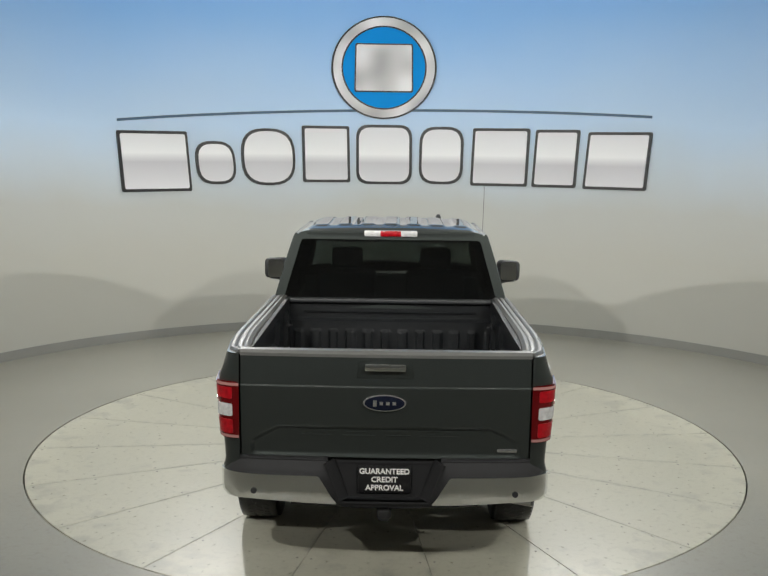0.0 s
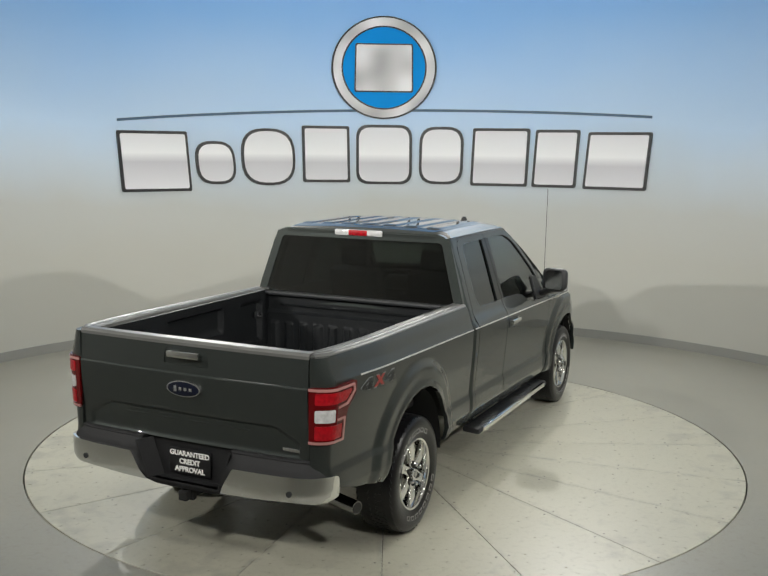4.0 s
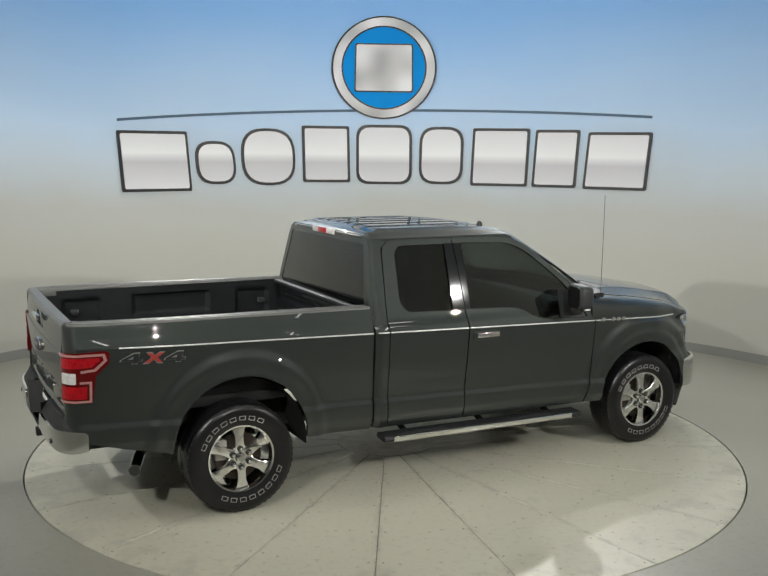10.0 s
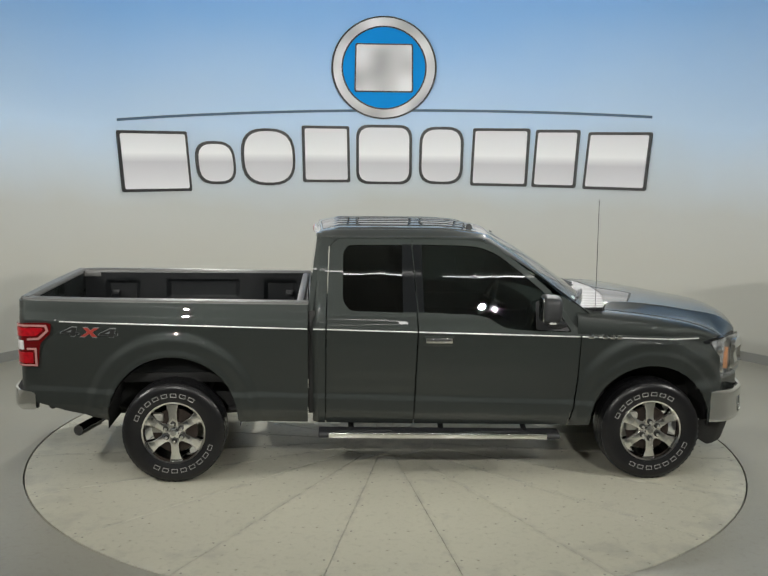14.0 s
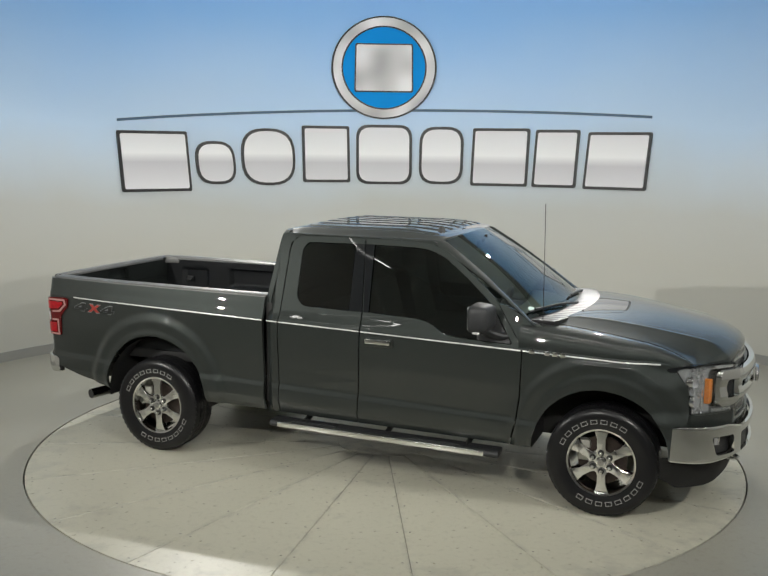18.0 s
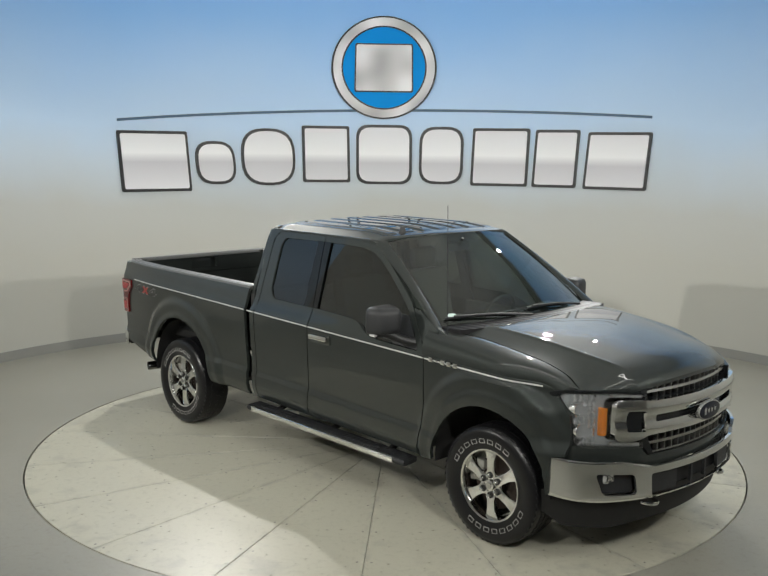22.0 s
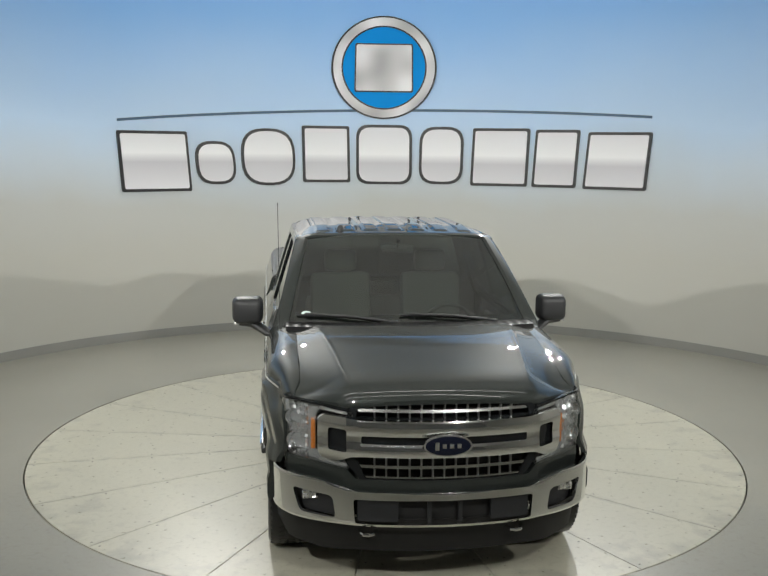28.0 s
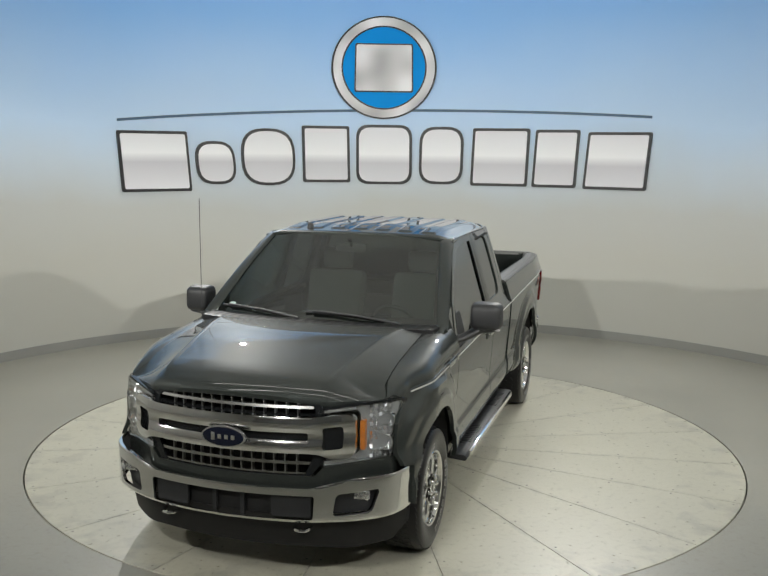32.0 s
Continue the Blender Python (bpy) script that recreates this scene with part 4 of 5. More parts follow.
        box(bm, (xc, s * (w + 0.004), zc - 0.012), (0.15, 0.012, 0.05), 0.005)
        part("handle_cup", bm, PAINT, fd, "rounded dish behind the handle")
        # crease highlight strip along the belt is part of the pressing; mirror
        build_mirror(s)


def build_mirror(s):
    bm = bmesh.new()
    box(bm, (2.845, s * 1.132, 1.384), (0.175, 0.235, 0.205), 0.048, 4)
    for v in bm.verts:
        k = (v.co.x - 2.757) / 0.175
        v.co.y = s * (1.13 + (abs(v.co.y) - 1.13) * (1 - 0.16 * k))
        v.co.z = 1.378 + (v.co.z - 1.378) * (1 - 0.14 * k) - 0.012 * (abs(v.co.y) - 1.03) / 0.2 * 0.5
        v.co.x -= 0.20 * (abs(v.co.y) - 1.03) * k
    mir = part("mirror", bm, BLACK, truck, "black door mirror housing", angle=60)
    bm = bmesh.new()
    prism(bm, rounded([(1.055, 1.292), (1.208, 1.292), (1.208, 1.464), (1.055, 1.464)], 0.035), lambda u, v, t: Vector((2.764 - 0.010 * t, s * u, v)))
    part("mirror_glass", bm, CHROME, mir, "mirror glass")
    bm = bmesh.new()
    tube(bm, [(2.93, s * 0.95, 1.222), (2.91, s * 0.99, 1.232), (2.875, s * 1.04, 1.258), (2.85, s * 1.10, 1.292), (2.845, s * 1.19, 1.306)], 0.036, 12)
    for v in bm.verts:
        v.co.z = 1.25 + (v.co.z - 1.25) * 0.85
        v.co.x = 2.89 + (v.co.x - 2.89) * 1.5
    part("mirror_arm", bm, BLACK, mir)
    bm = bmesh.new()
    box(bm, (2.825, s * 1.216, 1.286), (0.05, 0.032, 0.016), 0.006)
    part("turn_signal", bm, CLEAR, mir, "clear signal strip")


# ---------------------------------------------------------------- nose
HOOD_MID = [(3.20, 1.370), (3.36, 1.374), (3.60, 1.366), (3.90, 1.335), (4.15, 1.297), (4.38, 1.264), (4.48, 1.234), (4.54, 1.200), (4.572, 1.160)]
HOOD_SIDE = [(3.05, 1.335), (3.30, 1.322), (3.60, 1.290), (3.95, 1.238), (4.10, 1.196), (4.20, 1.152), (4.267, 1.108)]


def hood_seam(x):
    return soft_at(HOOD_SIDE, x)


def hood_front(y):
    return face_x(y) - 0.020


def build_nose():
    def hood(a, b):
        y = (-1 + 2 * b) * (0.799 + 0.034 * smooth((a - 0.85) / 0.15))
        t = abs(-1 + 2 * b)
        x0 = screen_foot(y / 0.9).x + 0.145
        x = x0 + (hood_front(y) - x0) * a
        xm = 3.30 + (4.572 - 3.30) * a
        zs = hood_seam(x) + 0.002
        zm = soft_at(HOOD_MID, xm)
        # a wide raised middle, with a crease on either side that runs from the screen's corners to the grille
        edge = 0.665 - 0.15 * a
        out = max(0.0, abs(y) - edge) / (0.805 + 0.034 * smooth((a - 0.85) / 0.15) - edge)
        zc = zm - 0.014 * (min(abs(y), edge) / edge) ** 2 * (1 + 1.2 * a)
        z = zc + (zs - zc) * (0.12 * smooth(out) + 0.88 * out)
        z += 0.004 * smooth((0.02 - abs(abs(y) - edge)) / 0.02) * smooth((0.95 - a) / 0.15) * smooth(a / 0.08)
        return Vector((x, y, z))
    part("hood", patch(hood, 60, 132, (0, 0, -0.025)), PAINT, truck)
    for s in (1, -1):
        foot = arch(3.664, 0.445, 0.476, 0.455)
        low = [(3.030, 0.440), (3.180, 0.446)] + foot + [(4.142, 0.52), (4.150, 0.70)]
        outer = low + [(4.235, 0.715), (4.245, 0.78), (4.232, 0.962), (4.135, 1.085), (4.10, 1.119), (3.106, 1.146), (3.096, 0.80), (3.072, 0.60)]
        fe = part("front_fender", shell(outer, [], side(s), 0.03, 0.015, 0.014, None, LINES), PAINT, truck, angle=30)
        # shoulder from the crease up to the hood
        def shoulder(u, v):
            x = 3.075 + u * (4.135 + 0.127 * v - 3.075)
            z0 = min(crease(x) - 0.002, 1.145) if x < 4.10 else 1.119 - 0.9 * (x - 4.10) * (1 - v)
            w = side_width(x, z0 - 0.004)
            z1, y1 = hood_seam(x), 0.803 + 0.035 * smooth((x - 4.10) / 0.16)
            if x < 3.2:
                y1 = 0.803 + 0.06 * (3.2 - x) / 0.13
            k = smooth((4.10 - x) / 0.08)
            if v < 0.1:
                q = v / 0.1 * math.pi / 2
                return Vector((x, s * (w - 0.008 * k * (1 - math.cos(q))), z0 + 0.014 * k * math.sin(q)))
            w, z0 = w - 0.008 * k, z0 + 0.014 * k
            p = math.pi / 2 * (v - 0.1) / 0.9
            z1 = max(z1, z0 + 0.001)
            return Vector((x, s * (y1 + (w - y1) * math.cos(p) ** 0.75), z0 + (z1 - z0) * math.sin(p) ** 0.8))
        part("fender_top", patch(shoulder, 44, 40, (0, -s * 0.015, -0.015)), PAINT, fe, angle=30)
        w = side_width(3.30, 1.125)
        for k in range(5):
            bm = bmesh.new()
            box(bm, (3.175 + 0.055 * k, s * (w + 0.008), 1.146 - 0.0015 * k), (0.036 if k != 1 else 0.02, 0.010, 0.032 if k != 1 else 0.008), 0.003)
            part("badge", bm, CHROME, fe, "silver badge bar")
    # antenna on the right fender
    bm = bmesh.new()
    cyl(bm, (3.225, -0.905, 1.245), (3.225, -0.905, 1.300), 0.016, 12, 0.009)
    tube(bm, [(3.225, -0.905, 1.29), (3.222, -0.911, 1.75), (3.217, -0.917, 2.18)], 0.0025, 6)
    part("antenna", bm, BLACK, truck, "thin black whip antenna")


def face_x(y):
    """The line of the truck's face seen from above."""
    a = abs(y)
    return 4.585 - 0.10 * (a / 0.6) ** 2 - 0.42 * max(0.0, a - 0.56) - 3.0 * max(0.0, a - 0.88)


def bumper_x(y):
    a = abs(y)
    return 4.655 - 0.095 * (a / 0.6) ** 2 - (0.62 * (a - 0.6) ** 1.35 if a > 0.6 else 0) - (1.35 * (a - 0.86) if a > 0.86 else 0)


def face(out=0.0):
    return lambda u, v, d: Vector((face_x(u) + out - d - 0.05 * smooth((v - 1.0) / 0.2), u, v))


def build_face():
    # body-coloured front end behind grille and lamps
    outer = rounded([(-0.90, 0.665), (-0.60, 0.635), (0.60, 0.635), (0.90, 0.665), (0.903, 0.778), (0.88, 0.778), (0.56, 0.765), (0.50, 0.70), (-0.50, 0.70), (-0.56, 0.765), (-0.88, 0.778), (-0.903, 0.778)], 0.015)
    part("front_valance", shell(outer, [], face(0.02), 0.06, 0.04, 0.03), PAINT, truck)
    bm = shell([(-0.90, 0.70), (0.90, 0.70), (0.90, 1.09), (-0.90, 1.09)], [], face(-0.085), 0.02, 0.06, 0.1)
    part("radiator_support", bm, GAP, truck, "black space behind the grille")
    # grille
    surround = rounded([(-0.47, 0.690), (0.47, 0.690), (0.56, 0.80), (0.60, 0.93), (0.56, 1.062), (0.525, 1.112), (0.32, 1.150), (-0.32, 1.150), (-0.525, 1.112), (-0.56, 1.062), (-0.60, 0.93), (-0.56, 0.80)], 0.02)
    hole_up = rounded([(-0.505, 1.052), (0.505, 1.052), (0.490, 1.102), (0.31, 1.137), (-0.31, 1.137), (-0.490, 1.102)], 0.012)
    hole_low = rounded([(-0.445, 0.705), (0.445, 0.705), (0.505, 0.836), (-0.505, 0.836)], 0.012)
    gr = part("grille", shell(surround, [hole_up, hole_low], face(0.010), 0.05, 0.05, 0.04), GLOSS, truck, "dark grille surround")
    bar = rounded([(-0.47, 0.842), (0.47, 0.842), (0.54, 0.835), (0.60, 0.805), (0.692, 0.805), (0.712, 0.84), (0.712, 1.035), (0.680, 1.060), (0.58, 1.062), (0.48, 1.052), (-0.48, 1.052), (-0.58, 1.062), (-0.680, 1.060), (-0.712, 1.035), (-0.712, 0.84), (-0.692, 0.805), (-0.60, 0.805), (-0.54, 0.835)], 0.02)
    slot = rounded([(-0.475, 0.918), (0.475, 0.918), (0.475, 0.962), (-0.475, 0.962)], 0.012)
    win_l = rounded([(0.556, 0.865), (0.655, 0.865), (0.655, 0.995), (0.556, 0.995)], 0.018)
    win_r = [(-u, v) for u, v in win_l][::-1]
    def chrome(u, v, d):
        bulge = 0.016 * max(0.0, 1 - ((v - 0.878) / 0.042) ** 2) + 0.016 * max(0.0, 1 - ((v - 1.008) / 0.05) ** 2)
        return Vector((face_x(u) + 0.045 + bulge * (1 if abs(u) < 0.5 else 0.6) - d, u, v))
    part("grille_bar", shell(bar, [slot, win_l, win_r], chrome, 0.035, 0.04, 0.012), CHROME, gr, "chrome double grille bar")
    bm = shell(grow(slot, 0.004), [], face(-0.005), 0.01, 0.05, 0.05)
    part("slot", bm, GLOSS, gr, "black slot between the bars")
    for s in (1, -1):
        bm = shell(grow([(s * u, v) for u, v in win_l], 0.004), [], face(0.018), 0.01, 0.05, 0.05)
        part("insert", bm, GLOSS, gr, "black square insert")
    for k in range(15):
        y = -0.46 + k * 0.92 / 14
        for z0, z1 in ((1.052, 1.137 - 0.19 * max(0.0, abs(y) - 0.31)), (0.705, 0.838)):
            if (abs(y) > 0.455 and z0 > 1):
                continue
            if abs(y) > 0.446 and z0 < 1:
                continue
            bm = bmesh.new()
            xm = face_x(y) - 0.018
            box(bm, (xm - 0.05 * smooth(((z0 + z1) / 2 - 1.0) / 0.2), y, (z0 + z1) / 2), (0.03, 0.0075, z1 - z0))
            part("slat", bm, SLAT, gr, smooth=False)
    for z, half, h in ((1.094, 0.488, 0.008), (0.774, 0.478, 0.009), (0.713, 0.450, 0.005)):
        bm = shell([(-half, z - h), (half, z - h), (half, z + h), (-half, z + h)], [], face(0.004), 0.03, 0.05, 0.05)
        part("crossbar", bm, SATIN, gr, "chrome crossbar")
    emblem(gr, (4.662, 0.0, 0.925), 1, 0.138, 0.062)
    # headlamps
    for s in (1, -1):
        def hl(out):
            return lambda u, v, d: Vector((face_x(u) + out - d, s * u, v))
        full = rounded([(0.53, 0.752), (0.84, 0.760), (0.878, 0.781), (0.889, 0.962), (0.910, 1.080), (0.897, 1.100), (0.84, 1.110), (0.70, 1.105), (0.53, 1.090), (0.51, 1.058), (0.70, 1.066), (0.716, 1.04), (0.716, 0.83), (0.69, 0.800), (0.54, 0.795)], 0.012)
        hb = part("headlamp", shell(full, [], hl(-0.03), 0.04, 0.03, 0.03), LAMP_BACK, truck, "faceted clear headlamp")
        rim = [(0.54, 0.745), (0.842, 0.752), (0.886, 0.776), (0.897, 0.962), (0.919, 1.084), (0.902, 1.108), (0.84, 1.119), (0.54, 1.100)]
        inn = [(0.55, 0.757), (0.838, 0.764), (0.874, 0.785), (0.885, 0.962), (0.904, 1.079), (0.892, 1.096), (0.84, 1.106), (0.55, 1.088)]
        for strip in ([(0.545, 1.068), (0.70, 1.075), (0.70, 1.096), (0.545, 1.085)], [(0.545, 0.762), (0.70, 0.766), (0.70, 0.792), (0.545, 0.787)]):
            part("light_strip", shell(rounded(strip, 0.006), [], hl(0.004), 0.02, 0.03, 0.03), CELL, hb, "bright light strip")
        part("bezel", shell(rounded(rim, 0.012) , [rounded(inn, 0.012)], hl(0.012), 0.03, 0.03, 0.03), GLOSS, hb, "dark lamp bezel")
        part("lens", shell(full, [], hl(0.022), 0.004, 0.03, 0.04), LENS, hb, "clear lens")
        amber = rounded([(0.722, 0.838), (0.746, 0.830), (0.746, 1.008), (0.722, 1.008)], 0.008)
        part("amber_marker", shell(amber, [], hl(0.006), 0.03, 0.03, 0.05), AMBER, hb, "amber side marker")
        for cz, cu, r in ((0.995, 0.848, 0.040), (0.86, 0.835, 0.046)):
            bm = bmesh.new()
            x = face_x(cu) - 0.02
            lathe(bm, [(0.006, -0.025), (r * 0.6, -0.015), (r, 0.012), (r * 1.08, 0.012), (r * 1.08, -0.03)], 24, "x", False)
            part("bowl", bm, CHROME, hb, "chrome lamp bowl", at=(x, s * cu, cz))
        bm = bmesh.new()
        rnd = random.Random(7)
        for z in np.arange(0.785, 1.09, 0.027):
            for u in np.arange(0.768, 0.915, 0.022):
                if any(math.hypot((z - cz), (u - cu)) < r + 0.006 for cz, cu, r in ((0.995, 0.848, 0.040), (0.86, 0.835, 0.046))) or u > 0.862 + max(0, z - 0.962) * 0.13:
                    continue
                m = Matrix.Translation((face_x(u) - 0.022, s * u, z)) @ Euler((rnd.uniform(-0.3, 0.3), rnd.uniform(-0.6, 0.6), rnd.uniform(-0.7, 0.7))).to_matrix().to_4x4()
                bmesh.ops.create_cube(bm, size=1.0, matrix=m @ Matrix.Diagonal((0.012, 0.019, 0.023, 1)))
        tagged(part("reflector_cells", bm, CELL, hb, smooth=False), "small chrome reflector cells", kind="stuff")
    # bumper
    line = Bend([(4.655, 0.0), (4.645, 0.22), (4.60, 0.48), (4.53, 0.66), (4.45, 0.80), (4.36, 0.90), (4.25, 0.955), (4.13, 0.970)])
    E = line.end
    def bump(u, v, d):
        top = curve_at([(0.0, 0.645), (0.56, 0.655), (0.72, 0.697), (1.3, 0.702)], abs(u))
        p, n = line.at(u)
        q = p - n * (d + 0.022 * smooth((v - top + 0.008) / 0.030) + 0.030 * smooth((0.465 - v) / 0.04))
        return Vector((q.x, q.y, v))
    U = line.along
    tops = [(-E, 0.705), (-0.74, 0.697), (-0.58, 0.664), (-0.50, 0.645), (0.50, 0.645), (0.58, 0.664), (0.74, 0.697), (E, 0.705)]
    lows = [(E, 0.455), (0.88, 0.440), (0.60, 0.438), (0.45, 0.435), (-0.45, 0.435), (-0.60, 0.438), (-0.88, 0.440), (-E, 0.455)]
    mid = rounded([(-0.515, 0.458), (0.515, 0.458), (0.525, 0.60), (-0.525, 0.60)], 0.02)
    fog_l = rounded([(U(0.615), 0.480), (U(0.815), 0.490), (U(0.855), 0.628), (U(0.635), 0.610)], 0.03)
    fog_r = [(-u, v) for u, v in fog_l][::-1]
    bp = part("front_bumper", shell(rounded(tops + lows, 0.02), [mid, fog_l, fog_r], bump, 0.02, 0.025, 0.009), CHROME, truck, "chrome front bumper")
    bm = shell(grow(mid, 0.004), [], lambda u, v, d: bump(u, v, d + 0.075), 0.01, 0.05, 0.05)
    part("intake", bm, UNDER, bp, "black lower intake")
    for a, b in ((-0.505, -0.27), (0.27, 0.505)):
        bm = shell(rounded([(a, 0.468), (b, 0.468), (b, 0.592), (a, 0.592)], 0.015), [], lambda u, v, d: bump(u, v, d + 0.022), 0.02, 0.05, 0.05)
        part("intake_cover", bm, BLACK, bp, "black blanking panel")
    for y in (-0.09, 0.09):
        bm = shell([(y - 0.012, 0.462), (y + 0.012, 0.462), (y + 0.012, 0.598), (y - 0.012, 0.598)], [], lambda u, v, d: bump(u, v, d + 0.03), 0.02)
        part("intake_strut", bm, BLACK, bp)
    for s, fg in ((1, fog_l), (-1, fog_r)):
        bm = shell(grow(fg, 0.004), [], lambda u, v, d: bump(u, v, d + 0.05), 0.01, 0.05, 0.05)
        part("fog_recess", bm, BLACK, bp, "black fog lamp recess")
        bm = bmesh.new()
        q = bump(s * U(0.775), 0.585, 0.045)
        box(bm, q, (0.03, 0.10, 0.055), 0.012)
        fog = part("fog_lamp", bm, LAMP_BACK, bp, "clear fog lamp")
        bm = bmesh.new()
        rnd = random.Random(11)
        for j in range(3):
            for k in range(5):
                m = Matrix.Translation((q.x + 0.014, q.y + (k - 2) * 0.018, q.z + (j - 1) * 0.016)) @ Euler((rnd.uniform(-0.4, 0.4), rnd.uniform(-0.7, 0.7), rnd.uniform(-0.7, 0.7))).to_matrix().to_4x4()
                bmesh.ops.create_cube(bm, size=1.0, matrix=m @ Matrix.Diagonal((0.008, 0.015, 0.013, 1)))
        tagged(part("fog_facets", bm, CHROME, fog, smooth=False), "small chrome facets", kind="stuff")
    # air dam and tow hooks
    def dam(u, v, d):
        return Vector((bumper_x(u) - 0.07 - 0.06 * (0.46 - v) / 0.18 - d, u, v))
    outer = [(-0.945, 0.47), (-0.935, 0.33), (-0.87, 0.248), (-0.70, 0.232), (-0.50, 0.245), (0.50, 0.245), (0.70, 0.232), (0.87, 0.248), (0.935, 0.33), (0.945, 0.47), (0.60, 0.465), (-0.60, 0.465)]
    part("air_dam", shell(outer, [], dam, 0.02, 0.05, 0.05), UNDER, truck, "black plastic air dam")
    for s in (1, -1):
        bm = bmesh.new()
        tube(bm, [(4.44, s * 0.475, 0.385), (4.53, s * 0.475, 0.383), (4.565, s * 0.455, 0.382), (4.575, s * 0.427, 0.382), (4.565, s * 0.40, 0.382), (4.53, s * 0.38, 0.383), (4.44, s * 0.38, 0.385)], 0.012, 8)
        part("tow_hook", bm, CHROME, truck, "bare metal tow hook")


# ---------------------------------------------------------------- tail
def build_tail():
    for s in (1, -1):
        # tail lamp wraps the corner: u runs round it
        def wrap(u, v, out=0.0):
            if u < 0.10:
                a = math.pi / 2 * (u / 0.10)
                w = side_width(-1.075, v)
                x = -1.075 - 0.075 * math.sin(math.pi / 2 - a)
                y = w - (w - 0.832) * (1 - math.cos(math.pi / 2 - a)) ** 0.9
                nx, ny = -math.cos(a * 0.9), math.sin(a * 0.9)
            else:
                x = -1.075 + (u - 0.10)
                y = side_width(x, v)
                nx, ny = 0.0, 1.0
            return Vector((x + nx * out, s * (y + ny * out), v))
        def lens(poly, out, th, mat, name, parent, label=""):
            return part(name, shell(poly, [], lambda u, v, d: wrap(u, v, out - d), th, 0.014, 0.04), mat, parent, label)
        body = rounded([(0.0, 0.905), (0.185, 0.905), (0.205, 1.08), (0.235, 1.115), (0.288, 1.165), (0.295, 1.235), (0.26, 1.245), (0.0, 1.235)], 0.015)
        tl = lens(body, 0.014, 0.03, DARKRED, "tail_lamp", truck, "red tail lamp with a clear middle")
        up = rounded([(0.020, 1.136), (0.180, 1.144), (0.232, 1.186), (0.230, 1.204), (0.020, 1.204)], 0.008)
        lo = rounded([(0.020, 0.934), (0.150, 0.934), (0.150, 1.016), (0.020, 1.016)], 0.008)
        lens(up, 0.018, 0.012, RED, "stop_lens", tl, "red upper lens")
        lens(lo, 0.018, 0.012, RED, "stop_lens", tl, "red lower lens")
        mid = rounded([(0.020, 1.036), (0.090, 1.036), (0.090, 1.108), (0.020, 1.108)], 0.008)
        lens(mid, 0.019, 0.012, CLEAR, "reverse_lens", tl, "clear reversing lens")
        g1 = [(0.0, 1.230), (0.262, 1.230), (0.276, 1.182), (0.203, 1.116), (0.112, 1.108), (0.112, 1.124), (0.194, 1.131), (0.256, 1.186), (0.249, 1.214), (0.0, 1.214)]
        g2 = [(0.106, 1.052), (0.180, 1.052), (0.180, 0.910), (0.0, 0.910), (0.0, 0.925), (0.164, 0.925), (0.164, 1.037), (0.106, 1.037)]
        lens(g1, 0.020, 0.010, PINK, "light_guide", tl, "pale light guide")
        lens(g2, 0.020, 0.010, PINK, "light_guide", tl, "pale light guide")
        # 4x4 mark
        for ch, x0, mat in (("4", 0.0, DECAL_DARK), ("X", 0.150, DECAL_RED), ("4", 0.285, DECAL_DARK)):
            letter(ch, x0, mat, s)
    # rear bumper
    line = Bend([(-1.245, 0.0), (-1.244, 0.25), (-1.240, 0.52), (-1.230, 0.72), (-1.206, 0.84), (-1.155, 0.915), (-1.09, 0.943), (-1.015, 0.950)])
    E = line.end
    def bx(y):
        return line.at(line.along(y))[0].x
    def rb(u, v, d):
        p, n = line.at(u)
        q = p + n * (d + 0.022 * smooth((0.60 - v) / 0.05) + 0.050 * smooth((v - 0.715) / 0.09))
        return Vector((q.x, q.y, v))
    bm = bmesh.new()
    outer = rounded([(-E, 0.575), (-E, 0.75), (-E + 0.06, 0.795), (-0.335, 0.795), (-0.255, 0.560), (0.255, 0.560), (0.335, 0.795), (E - 0.06, 0.795), (E, 0.75), (E, 0.575), (0.70, 0.570), (0.30, 0.545), (0.20, 0.525), (-0.20, 0.525), (-0.30, 0.545), (-0.70, 0.570)], 0.02)
    bp = part("rear_bumper", shell(outer, [], lambda u, v, d: rb(u, v, d + 0.012), 0.03, 0.04, 0.04), PAD, truck, "black rear bumper with chrome ends")
    for y0, y1, x0 in ((-0.90, -0.325, None), (0.325, 0.90, None), (-0.325, 0.325, -1.125)):
        def pad(u, v):
            y = y0 + (y1 - y0) * u
            a = x0 if x0 else bx(y) + 0.055
            return Vector((a + (-1.075 - a) * v, y, 0.794 + 0.008 * smooth((0.5 - abs(v - 0.5)) / 0.1) + 0.003 * math.sin(v * 40) * math.sin(u * 60)))
        part("step_pad", patch(pad, 40, 12, (0, 0, -0.04)), PAD, bp, "black ribbed step pad")
    for s in (1, -1):
        ends = rounded([(0.268, 0.545), (0.45, 0.550), (0.75, 0.568), (0.95, 0.564), (E - 0.01, 0.572), (E - 0.01, 0.695), (E - 0.04, 0.712), (0.93, 0.722), (0.372, 0.717)], 0.012)
        ends = [(s * u, v) for u, v in ends]
        ch = part("chrome_end", shell(ends, [], lambda u, v, d: rb(u, v, d - 0.006), 0.02, 0.04, 0.03), CHROME, bp, "chrome bumper end")
        bm = bmesh.new()
        x = bx(0.742) - 0.008
        cyl(bm, (x - 0.004, s * 0.742, 0.622), (x + 0.02, s * 0.742, 0.622), 0.017, 16)
